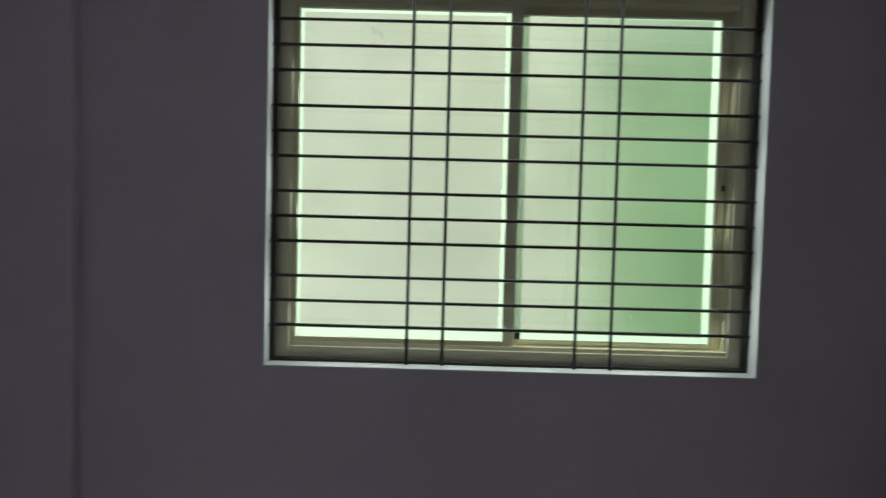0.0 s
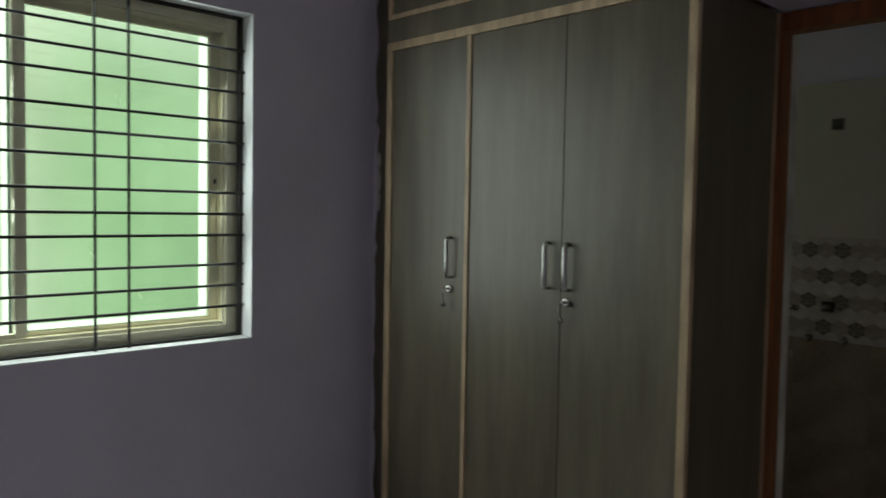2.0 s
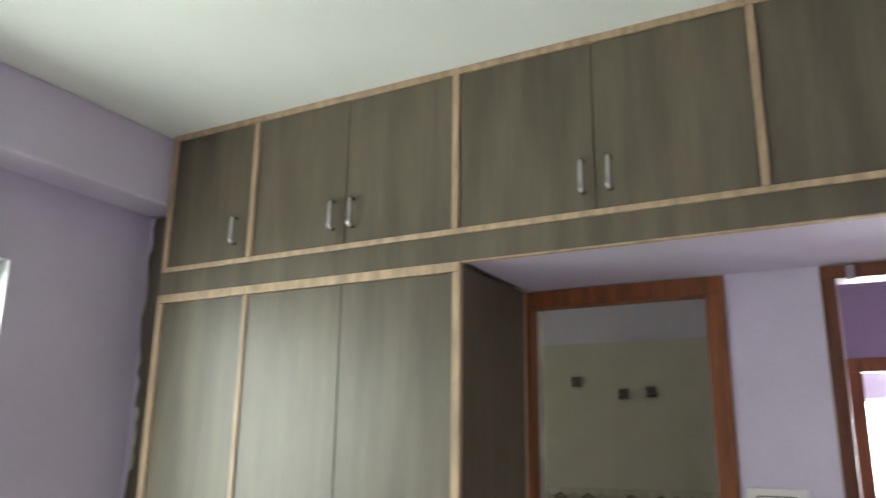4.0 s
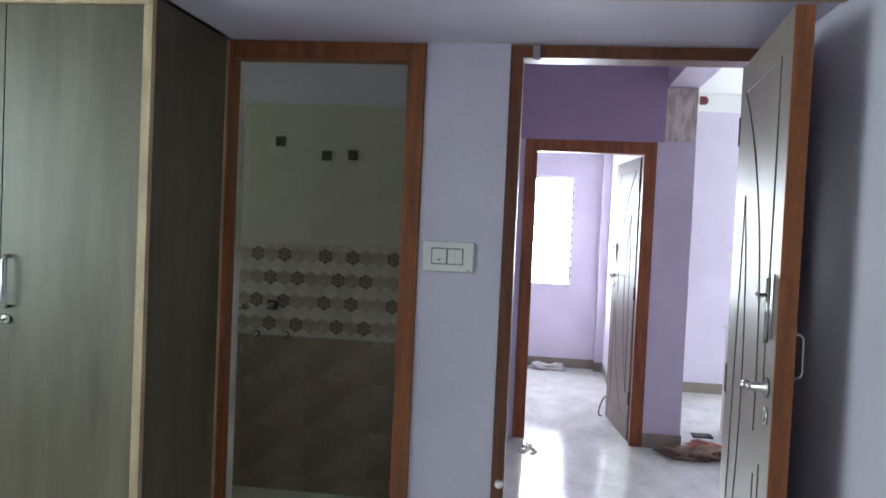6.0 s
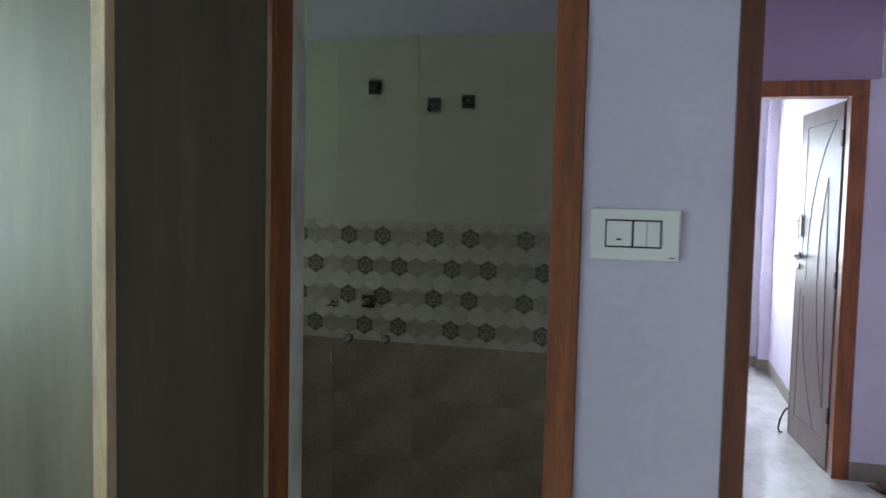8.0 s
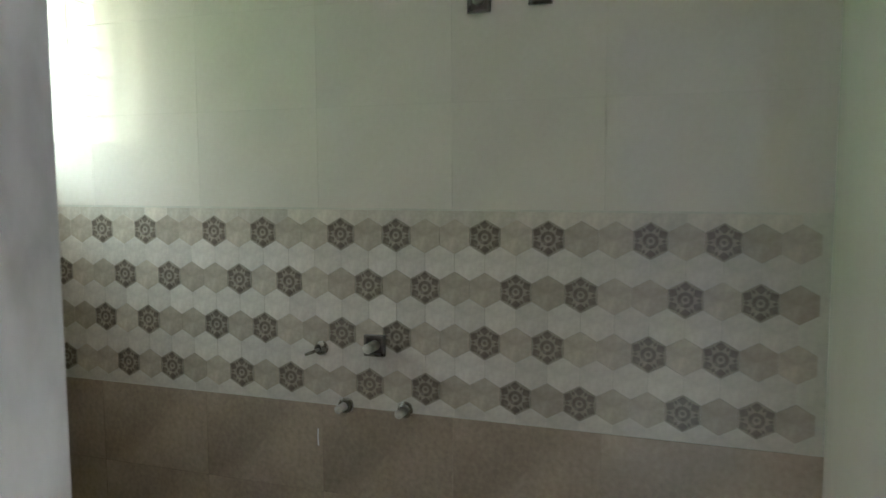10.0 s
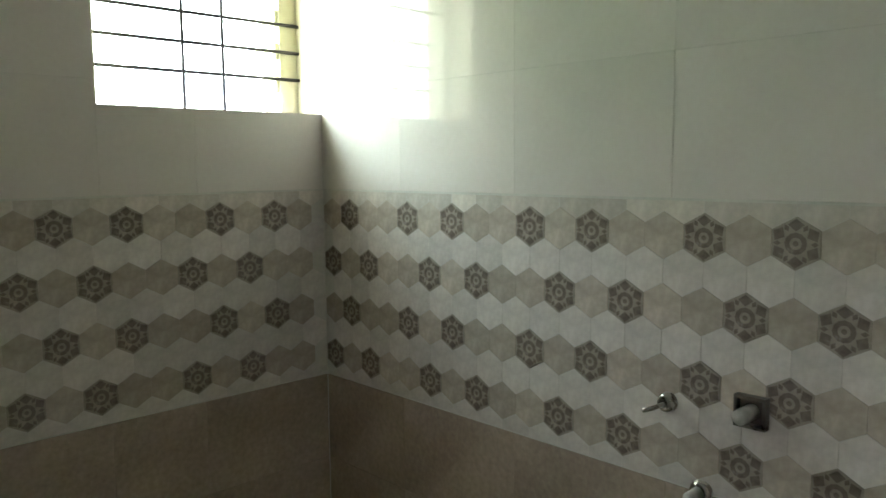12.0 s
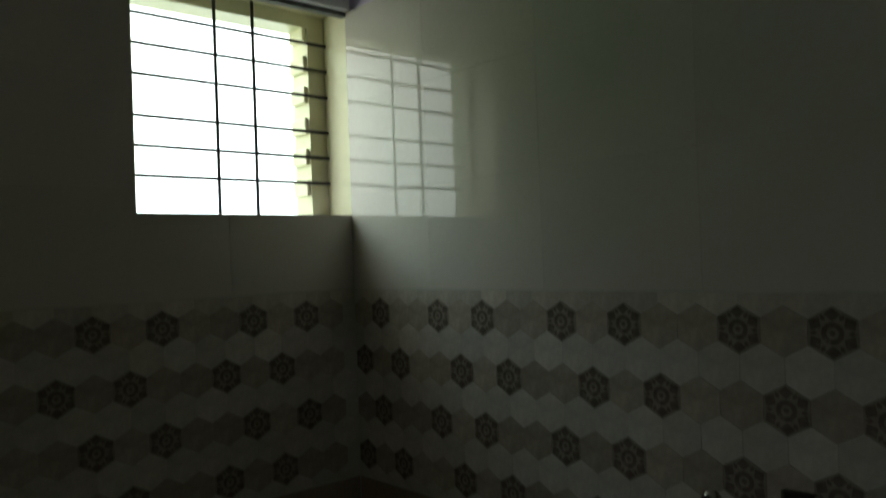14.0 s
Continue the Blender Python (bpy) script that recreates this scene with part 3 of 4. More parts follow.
def loft(label, y0, y1, doors, first):
    w = thing("loft_cabinet", (1.81, (y0 + y1) / 2, 2.1), label, "cabinet", "loft cabinets under the ceiling")
    part("carcass", boxes((FX + 0.024, 2.078, y0, y0 + 0.016, 2.12, 2.72), (FX + 0.024, 2.078, y1 - 0.016, y1, 2.12, 2.72), (FX + 0.024, 2.078, y0 + 0.016, y1 - 0.016, 2.12, 2.14), (FX + 0.024, 2.078, y0 + 0.016, y1 - 0.016, 2.70, 2.72), (2.068, 2.078, y0 + 0.016, y1 - 0.016, 2.14, 2.70)), LAMINATE, w)
    for d in doors:
        door_panel(w, *d)
    bead(w, y0 + 0.0005, y1 - 0.0005, 2.181, 2.199)
    bead(w, y0 + 0.0005, y1 - 0.0005, 2.716, 2.738)
    bead(w, y0 - 0.011 if not first else y0, y0 + 0.011, 2.1995, 2.7155)
    return w


Z0, Z1 = 2.2, 2.715
loft("single-door grey-green loft cabinet in the corner", 1.972, 2.404, [(1.984, 2.382, Z0, Z1, 2.046, 2.304, HANDLE_SHORT)], False)
loft("double-door grey-green loft cabinet over the wardrobe", 1.144, 1.972, [(1.56, 1.960, Z0, Z1, 1.607, 2.303, HANDLE_SHORT), (1.156, 1.56, Z0, Z1, 1.528, 2.302, HANDLE_SHORT)], False)
loft("double-door grey-green loft cabinet over the bathroom door", 0.256, 1.144, [(0.70, 1.132, Z0, Z1, 0.735, 2.30, HANDLE_SHORT), (0.268, 0.70, Z0, Z1, 0.655, 2.30, HANDLE_SHORT)], False)
loft("double-door grey-green loft cabinet over the bedroom door", -0.66, 0.256, [(-0.20, 0.244, Z0, Z1, -0.15, 2.30, HANDLE_SHORT), (-0.648, -0.20, Z0, Z1, -0.25, 2.30, HANDLE_SHORT)], True)
part("end_beading", boxes((FX - 0.003, FX + 0.02, 2.384, 2.4035, 2.1995, 2.7155)), BEADING, bpy.data.objects["loft_cabinet"], "pale teak beading")
fascia = thing("loft_fascia", (1.56, 0.85, 2.1), "grey-green laminate band below the loft cabinets", "fascia")
part("band", boxes((FX + 0.003, FX + 0.022, -0.66, 2.408, 2.0955, 2.1805)), LAMINATE, fascia)
part("edge_strip", boxes((FX + 0.001, FX + 0.022, -0.66, 1.1235, 2.0905, 2.095)), BEADING, fascia, "thin pale lower edge")
structure("loft_soffit", boxes((FX + 0.0225, 2.079, -0.66, 1.1235, 2.098, 2.118)), LAVENDER, "lavender painted underside of the lofts", "soffit")

# ---- door frames and leaves ----


def door_frame(name, x0, x1, y0, y1, ztop, width, label, wood=TEAK, left=None):
    f = thing(name, ((x0 + x1) / 2, (y0 + y1) / 2, 0), label, "door frame", kind="structure")
    left = left or width
    part("jamb", boxes((x0, x1, y0, y0 + width, 0, ztop - width), bevel=0.003), wood, f)
    part("jamb", boxes((x0, x1, y1 - left, y1, 0, ztop - width), bevel=0.003), wood, f)
    part("head", boxes((x0, x1, y0, y1, ztop - width + 0.0005, ztop), bevel=0.003), wood, f)
    return f


door_frame("door_frame_1", 2.068, 2.14, TY0 + 0.001, TY1 - 0.001, 2.094, 0.059, "reddish teak frame of the bathroom doorway", TEAK, 0.033)
door_frame("door_frame_2", 2.068, 2.17, DY0 + 0.001, DY1 - 0.001, 2.094, 0.042, "dark teak frame of the bedroom doorway", DARKTEAK)
door_frame("door_frame_3", 5.038, 5.15, -0.721, 0.184, 2.129, 0.085, "reddish teak frame of the second bedroom doorway")


def leaf(name, hinge, angle, width, height, thick, label, near_pull=False, flip=False):
    """A flush door leaf with its routed curves drawn as dark lines. Its own axes: x from the hinge to the lock edge, y
    through it (face at y = 0, body behind), z up.
    """
    d = thing(name, hinge, label, "door", kind="structure")
    d.rotation_euler = (0, 0, angle)

    def put(nm, bm, mat, lab="", smooth=False):
        if flip:
            for v in bm.verts:
                v.co.y = -v.co.y
        ob = new(nm, mesh_of(nm, bm, mat, smooth))
        ob.parent = d
        return tagged(ob, lab) if lab else ob
    put("panel", boxes((0.0, width - 0.012, -thick, 0.0, 0.008, height), bevel=0.0015), DOORSKIN)
    put("edge_lipping", boxes((width - 0.0118, width, -thick - 0.001, 0.001, 0.008, height), bevel=0.0015), TEAK, "reddish teak lipping")

    def curve(points, w=0.0025):
        pts = []
        for (x0, z0), (xm, zm), (x1, z1) in points:
            for k in range(15):
                t = k / 14
                pts.append((x0 * (1 - t) ** 2 + 2 * xm * t * (1 - t) + x1 * t * t, 0.0, z0 * (1 - t) ** 2 + 2 * zm * t * (1 - t) + z1 * t * t))
        # not cut in: a dark raised line carries the groove's shade as colour
        put("groove", sweep(bmesh.new(), pts, w, 6), GROOVESHADE)
    W, H = width, height
    m = 0.13 * W
    curve([((m, 0.08 * H), (0.5 * W, 0.08 * H), (W - 1.3 * m, 0.08 * H))])
    curve([((m, 0.955 * H), (0.5 * W, 0.955 * H), (W - 1.3 * m, 0.955 * H))])
    curve([((W - 1.3 * m, 0.08 * H), (W - 1.3 * m, 0.3 * H), (W - 1.3 * m, 0.47 * H))])
    curve([((W - 1.3 * m, 0.955 * H), (W - 1.3 * m, 0.75 * H), (W - 1.3 * m, 0.56 * H))])
    curve([((m, 0.955 * H), (0.75 * W, 0.80 * H), (0.70 * W, 0.5 * H))])
    curve([((0.26 * W, 0.80 * H), (0.62 * W, 0.50 * H), (0.14 * W, 0.16 * H))])
    curve([((0.26 * W, 0.80 * H), (0.22 * W, 0.5 * H), (0.14 * W, 0.16 * H))])
    curve([((0.74 * W, 0.45 * H), (0.74 * W, 0.25 * H), (0.32 * W, 0.08 * H))])
    k = W - 0.065
    rose = revolve(bmesh.new(), ((0.024, 0), (0.024, 0.006), (0.012, 0.012), (0.010, 0.04)), Matrix.Translation((k, 0, 0.568 * H)) @ Matrix.Rotation(radians(-90), 4, "X"), 18)
    put("door_handle", sweep(rose, ((k, 0.04, 0.568 * H), (k - 0.025, 0.045, 0.57 * H), (k - 0.06, 0.043, 0.565 * H), (k - 0.092, 0.04, 0.561 * H)), 0.0075, 10), CHROME, "chrome lever handle", True)
    put("keyhole_rose", revolve(bmesh.new(), ((0.022, 0), (0.022, 0.005), (0.015, 0.008)), Matrix.Translation((k, 0, 0.535 * H)) @ Matrix.Rotation(radians(-90), 4, "X"), 18), CHROME, "chrome keyhole rose", True)
    bolt = boxes((k - 0.012, k + 0.012, 0.0, 0.004, 0.625 * H, 0.70 * H), bevel=0.001)
    sweep(bolt, ((k, 0.011, 0.62 * H), (k, 0.011, 0.695 * H)), 0.006, 8)
    sweep(bolt, ((k, 0.011, 0.675 * H), (k + 0.004, 0.034, 0.675 * H), (k + 0.03, 0.04, 0.677 * H)), 0.005, 8)
    put("tower_bolt", bolt, CHROME, "chrome tower bolt", True)
    if near_pull:
        p = [(W - 0.05, -thick, 0.633 * H), (W - 0.05, -thick - 0.022, 0.633 * H), (W - 0.05, -thick - 0.028, 0.628 * H), (W - 0.05, -thick - 0.028, 0.588 * H), (W - 0.05, -thick - 0.022, 0.583 * H), (W - 0.05, -thick, 0.583 * H)]
        put("pull_handle", sweep(bmesh.new(), p, 0.0045, 8), CHROME, "steel bow pull handle", True)
    for z in (0.13, 0.5, 0.88):
        put("hinge", boxes((-0.008, 0.02, -0.006, 0.002, z * H, z * H + 0.09), bevel=0.001), STEELDARK)
    return d


leaf("door_2", (2.064, -0.548, 0), radians(180 - 4.9), 0.70, 2.03, 0.04, "open brown laminate door with curved grooves and teak edge", True, True)
leaf("door_3", (5.156, -0.628, 0), radians(7.2), 0.71, 2.035, 0.035, "open brown laminate door with curved grooves")

structure("door_reveal", boxes((2.1405, 2.2635, 1.1435, 1.1495, 0.04, 2.08), (2.1405, 2.2635, 0.4555, 0.4615, 0.04, 2.08), (2.1405, 2.2635, 0.4555, 1.1495, 2.0805, 2.094)), PLASTER, "rough plastered bathroom door reveal", "door trim")

# ---- switchboard ----
sb = thing("switchboard", (2.08, 0.352, 1.395), "ivory plastic switchboard with two wide rocker switches", "switch")
part("plate", boxes((2.066, 2.0795, 0.268, 0.436, 1.346, 1.445), bevel=0.004), PLASTIC, sb)
part("inner_frame", boxes((2.0635, 2.0655, 0.302, 0.408, 1.370, 1.424), bevel=0.0008), STEELDARK, sb, "thin dark inner border")
part("switch", boxes((2.061, 2.0632, 0.3575, 0.405, 1.373, 1.421), bevel=0.0008), PLASTIC, sb, "rocker switch with a small indicator")
for k in range(2):
    part("switch", boxes((2.061, 2.0632, 0.305 + 0.0245 * k, 0.3288 + 0.0245 * k, 1.373, 1.421), bevel=0.0008), PLASTIC, sb, "narrow rocker switch")
part("print_mark", boxes((2.0653, 2.0659, 0.276, 0.288, 1.3515, 1.3535)), INLET, sb, "tiny printed bar")
part("indicator", boxes((2.0602, 2.0608, 0.376, 0.386, 1.384, 1.3875)), STEELDARK, sb)

# ---- bathroom ----
bw = thing("window_2", (3.21, 2.72, BZ0), "small louvred bathroom window in cream frame", "window", kind="structure")
part("window_frame", boxes((BX0 + 0.001, BX0 + 0.02, 2.72, 2.80, BZ0, BZ1), (BX1 - 0.05, BX1 + 0.011, 2.72, 2.80, BZ0, BZ1), (BX0 + 0.02, BX1 - 0.05, 2.72, 2.80, BZ1 - 0.04, BZ1)), CREAM, bw)
part("reveal", boxes((BX0 - 0.0, BX0 + 0.004, 2.612, 2.719, BZ0, BZ1), (BX1 + 0.002, BX1 + 0.011, 2.612, 2.719, BZ0, BZ1), (BX0 + 0.004, BX1 + 0.002, 2.63, 2.719, BZ1 - 0.004, BZ1 - 0.0005)), CREAM, bw)
for k in range(6):
    z = BZ0 + 0.06 + 0.085 * k
    part("louvre_clip", boxes((BX1 - 0.062, BX1 - 0.0505, 2.725, 2.795, z, z + 0.045), bevel=0.004), CREAM, bw, "notched louvre clip")
bg = thing("window_grille", (3.21, 2.71, BZ0), "dark steel bar grille in the bathroom window", "window grille")
for z in (2.033, 1.962, 1.890, 1.793, 1.723, 1.653):
    part("bar", sweep(bmesh.new(), ((BX0 + 0.005, 2.71, z), (BX1 + 0.001, 2.71, z)), 0.0045), STEELDARK, bg, smooth=True)
for x in (3.172, 3.276):
    part("bar", sweep(bmesh.new(), ((x, 2.702, BZ0 + 0.001), (x, 2.702, BZ1 - 0.005)), 0.0045), STEELDARK, bg, smooth=True)
structure("window_lintel", boxes((BX0 - 0.012, 3.5, 2.585, 2.624, 2.101, 2.13), bevel=0.003), SILLWHITE, "white plaster edge above the bathroom window", "lintel")
# the gap's shadow is put in as a solid dark strip
structure("lintel_shadow_gap", boxes((BX0 - 0.005, 3.5, 2.605, 2.624, 2.088, 2.1005)), GAPSHADE, "dark grey strip standing in for the shaded gap under the plaster edge", "lintel")

# tiled faces: upper cream tiles, hexagon band, lower brown tiles
ZB0, ZB1, ZT = 0.869, 1.366, 2.10
hexw, hexp = 0.0738, 0.0617
tiles_e = structure("tiling_east", boxes((3.5022, 3.5145, 0.44, 2.6245, 0.04, ZT)), GROUT, "glazed wall tiles with a hexagon patterned band", "wall tiles")
tiles_n = structure("tiling_north", boxes((2.262, BX0, 2.6122, 2.6245, 0.04, ZT), (BX0, 3.5022, 2.6122, 2.6245, 0.04, BZ0)), GROUT, "glazed wall tiles with a hexagon patterned band below the window", "wall tiles")
tiles_w = structure("tiling_west", boxes((2.251, 2.262, TY1 + 0.0, 2.615, 0.04, ZT)), UPTILE, "plain cream glazed wall tiles", "wall tiles")
tiles_s = structure("tiling_south", boxes((2.262, 3.505, 0.441, 0.452, 0.04, ZT)), UPTILE, "plain cream glazed wall tiles", "wall tiles")


def tile(parent, mat, u0, u1, z0, z1, east, cache={}):
    """One glazed tile on the east or north face, its mesh shared by size."""
    g = 0.00012
    key = (mat.name, round(u1 - u0, 4), round(z1 - z0, 4), east)
    if key not in cache:
        a, b = (u1 - u0) / 2 - g, (z1 - z0) / 2 - g
        bm = box(bmesh.new(), -0.0022, 0.0015, -a, a, -b, b) if east else box(bmesh.new(), -a, a, -0.0022, 0.0015, -b, b)
        bmesh.ops.bevel(bm, geom=[e for e in bm.edges], offset=0.00025, segments=1, affect="EDGES")
        cache[key] = mesh_of("tile", bm, mat)
    ob = new("tile", cache[key])
    ob.parent = parent
    ob.location = (3.5035, (u0 + u1) / 2, (z0 + z1) / 2) if east else ((u0 + u1) / 2, 2.6135, (z0 + z1) / 2)


def tile_face(parent, ulist, east, stop=None):
    for u0, u1 in zip(ulist, ulist[1:]):
        for z0, z1, mat in ((ZB1, 1.61, UPTILE), (1.61, 1.855, UPTILE), (1.855, ZT, UPTILE), (0.04, 0.13, LOWTILE), (0.13, 0.385, LOWTILE), (0.385, 0.64, LOWTILE), (0.64, ZB0, LOWTILE)):
            if stop and u1 > stop[0] + 0.001 and z1 > stop[1] + 0.001:
                if u0 < stop[0] - 0.01:
                    tile(parent, mat, u0, stop[0], z0, z1, east)
                elif z0 < stop[1]:
                    tile(parent, mat, u0, u1, z0, stop[1], east)
                continue
            tile(parent, mat, u0, u1, z0, z1, east)


tile_face(tiles_e, [0.452, 0.9, 1.25, 1.6, 1.95, 2.3, 2.6105], True)
tile_face(tiles_n, [2.262, 2.58, BX0, 3.15, 3.5], False, (BX0, BZ0))


def hexagon(bm, r, y0, y1, index=0, squash=1.0, turn=90):
    """A six-sided plate, its face at y0."""
    ring = [(r * math.cos(radians(turn + 60 * k)), r * squash * math.sin(radians(turn + 60 * k))) for k in range(6)]
    a = [bm.verts.new((x, y0, z)) for x, z in ring]
    b = [bm.verts.new((x * 1.012, y1, z * 1.012)) for x, z in ring]
    faces = [bm.faces.new(a)] + [bm.faces.new((a[k], a[(k + 1) % 6], b[(k + 1) % 6], b[k])) for k in range(6)]
    for f in faces:
        f.material_index = index


def plate_mesh(name, flower=False, mat=None):
    bm = bmesh.new()
    r, sq = hexw / math.sqrt(3) * 0.992, 0.966
    hexagon(bm, r, -0.0008, 0.0032, 0, sq)
    if flower:
        for k in range(6):
            c, s = math.cos(radians(90 + 60 * k)), math.sin(radians(90 + 60 * k))
            for off, ln, w in ((0.70, 0.24, 0.17),):
                pts = [(off - ln, 0), (off, -w * 1.75), (off + ln * 0.95, 0), (off, w * 1.75)]
                bm.faces.new([bm.verts.new((r * (u * c - v * s), -0.0014, sq * r * (u * s + v * c))) for u, v in pts]).material_index = 1
            c, s = math.cos(radians(60 + 60 * k)), math.sin(radians(60 + 60 * k))
            pts = [(0.52, 0), (0.66, -0.1), (0.80, 0), (0.66, 0.1)]
            bm.faces.new([bm.verts.new((r * (u * c - v * s), -0.0014, sq * r * (u * s + v * c))) for u, v in pts]).material_index = 1
        for r0, r1 in ((0.22, 0.40), (0.0, 0.10)):
            n = 12
            o = [bm.verts.new((r * r1 * math.cos(2 * math.pi * k / n), -0.0014, r * r1 * math.sin(2 * math.pi * k / n))) for k in range(n)]
            if r0:
                i = [bm.verts.new((r * r0 * math.cos(2 * math.pi * k / n), -0.0014, r * r0 * math.sin(2 * math.pi * k / n))) for k in range(n)]
                for k in range(n):
                    bm.faces.new((o[k], o[(k + 1) % n], i[(k + 1) % n], i[k])).material_index = 1
            else:
                bm.faces.new(o).material_index = 1
    me = bpy.data.meshes.new(name)
    for f in bm.faces:
        f.normal_update()
        if f.normal.y > 0 and abs(f.normal.y) > 0.9:
            f.normal_flip()
    bm.to_mesh(me)
    bm.free()
    for q in mat:
        me.materials.append(q)
    return me


HEX_PALE, HEX_TAUPE, HEX_FLOWER = plate_mesh("hexagon", False, [HEXLIGHT]), plate_mesh("hexagon", False, [HEXMID]), plate_mesh("hexagon", True, [HEXBASE, HEXDARK])


def half_mesh(mat, upper):
    """A hexagon cut at the band's edge."""
    bm = bmesh.new()
    r, sq = hexw / math.sqrt(3) * 0.992, 0.966
    s = 1 if upper else -1
    pts = [(-r * 0.866, 0.002 * s), (-r * 0.866, s * sq * r * 0.5), (0, s * sq * r), (r * 0.866, s * sq * r * 0.5), (r * 0.866, 0.002 * s)]
    bm.faces.new([bm.verts.new((x, -0.0008, z)) for x, z in pts])
    f = list(bm.faces)[0]
    f.normal_update()
    if f.normal.y > 0:
        f.normal_flip()
    me = bpy.data.meshes.new("hexagon")
    bm.to_mesh(me)
    bm.free()
    me.materials.append(mat)
    return me


HEX_LOW, HEX_TOP = half_mesh(HEXLIGHT, True), half_mesh(HEXTOP, False)


def hex_band(parent, east, u_from, u_to, phase):
    """Rows of hexagons: four flowered rows between pale rows; phase is where a flower of the first row sits."""
    for row in range(9):
        z = 1.302 + hexp - row * hexp
        wide = row % 2 == 1
        n0 = math.floor((u_from - phase) / hexw) - 1
        for n in range(n0, n0 + int((u_to - u_from) / hexw) + 4):
            u = phase + (n + (0 if wide else 0.5)) * hexw
            if u < u_from + hexw * 0.5 or u > u_to - hexw * 0.46:
                continue
            if wide:
                q = (n + (1 if row % 4 == 3 else 0)) % 5
                me = HEX_FLOWER if q in (0, 3) else HEX_TAUPE
            else:
                me = HEX_TOP if row == 0 else HEX_LOW if row == 8 else HEX_PALE
            ob = new("hexagon", me)
            ob.parent = parent
            if east:
                ob.rotation_euler = (0, 0, radians(-90))
                ob.location = (3.502, u, z)
            else:
                ob.location = (u, 2.612, z)


hex_band(tiles_e, True, 0.452, 2.612, 1.540)
hex_band(tiles_n, False, 2.262, 3.502, 3.352)


def angle_tap(y, z, kind):
    """Small chrome outlets on the tiled wall."""
    t = thing("wall_tap", (3.5, y, z), {"lever": "chrome wall tap with a thin rod on the hexagon tiles", "spout": "square dark outlet with a pale pipe on the hexagon tiles", "knob": "chrome ring with a pale pipe plug below the hexagon band"}[kind], "tap", "bathroom wall taps")
    m = Matrix.Translation((3.5, y, z)) @ Matrix.Rotation(radians(-90), 4, "Y")
    if kind == "spout":
        part("collar", boxes((3.484, 3.4995, y - 0.026, y - 0.020, z - 0.026, z + 0.026), (3.484, 3.4995, y + 0.020, y + 0.026, z - 0.026, z + 0.026), (3.484, 3.4995, y - 0.0198, y + 0.0198, z - 0.026, z - 0.020), (3.484, 3.4995, y - 0.0198, y + 0.0198, z + 0.020, z + 0.026), bevel=0.001), DARKCHROME, t)
        part("recess", boxes((3.496, 3.4995, y - 0.0198, y + 0.0198, z - 0.0198, z + 0.0198)), INLET, t, "dark recess")
        part("pipe", revolve(bmesh.new(), ((0.0125, 0.005), (0.0125, 0.05), (0.0105, 0.053)), m, 18), PIPE, t, "pale pipe end", smooth=True)
        return
    r = 0.0175 if kind == "lever" else 0.0195
    part("rose", revolve(bmesh.new(), ((r, 0.0), (r, 0.006), (r * 0.86, 0.013), (r * 0.62, 0.017), (r * 0.6, 0.011)), m, 22), TAPMETAL, t, smooth=True)
    if kind == "lever":
        part("rod", sweep(bmesh.new(), ((3.485, y, z), (3.47, y + 0.001, z - 0.001), (3.455, y + 0.006, z - 0.003), (3.443, y + 0.016, z - 0.006)), 0.0042, 8), TAPMETAL, t, smooth=True)
    else:
        part("pipe", revolve(bmesh.new(), ((0.0105, 0.012), (0.0105, 0.046), (0.009, 0.049)), m, 18), PIPE, t, "pale pipe plug", smooth=True)


angle_tap(1.596, 1.014, "lever")
angle_tap(1.447, 1.032, "spout")
angle_tap(1.530, 0.874, "knob")
angle_tap(1.370, 0.878, "knob")


def inlet(y, z, s, label):
    """A square box inlet set in the wall, its mouth open."""
    t = thing("wall_inlet", (3.5, y, z), label, "pipe inlet", "shower pipe inlets")
    part("collar", boxes((3.489, 3.4995, y - s, y - s + 0.006, z - s, z + s), (3.489, 3.4995, y + s - 0.006, y + s, z - s, z + s), (3.489, 3.4995, y - s + 0.006, y + s - 0.006, z - s, z - s + 0.006), (3.489, 3.4995, y - s + 0.006, y + s - 0.006, z + s - 0.006, z + s)), DARKCHROME, t)
    part("plug", boxes((3.493, 3.4995, y - s + 0.0062, y + s - 0.0062, z - s + 0.0062, z + s - 0.0062)), INLET, t, "dark recessed plug")
    part("pipe_stub", revolve(bmesh.new(), ((0.012, 0), (0.012, 0.014), (0.008, 0.016)), Matrix.Translation((3.499, y, z)) @ Matrix.Rotation(radians(-90), 4, "Y"), 14), DARKCHROME, t, smooth=True)


inlet(1.434, 1.899, 0.026, "square dark shower outlet set in the tiles")
inlet(1.183, 1.831, 0.026, "small square pipe inlet in the tiles")
inlet(1.043, 1.839, 0.026, "small square pipe inlet in the tiles")

# ---- second bedroom, passage and living room things ----
fw = thing("window_3", (8.05, 0.06, FZ0), "bright barred window of the second bedroom", "window", kind="structure")
part("window_frame", boxes((8.03, 8.09, FY0 + 0.001, FY0 + 0.03, FZ0 + 0.001, FZ1 - 0.001), (8.03, 8.09, FY1 - 0.03, FY1 - 0.001, FZ0 + 0.001, FZ1 - 0.001), (8.03, 8.09, FY0 + 0.03, FY1 - 0.03, FZ1 - 0.03, FZ1 - 0.001)), SILLWHITE, fw)
for k in range(12):
    z = FZ0 + 0.09 + 0.09 * k
    part("bar", sweep(bmesh.new(), ((8.02, FY0 + 0.002, z), (8.02, FY1 - 0.002, z)), 0.004, 6), STEELDARK, fw)
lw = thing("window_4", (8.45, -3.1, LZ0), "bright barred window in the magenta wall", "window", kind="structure")
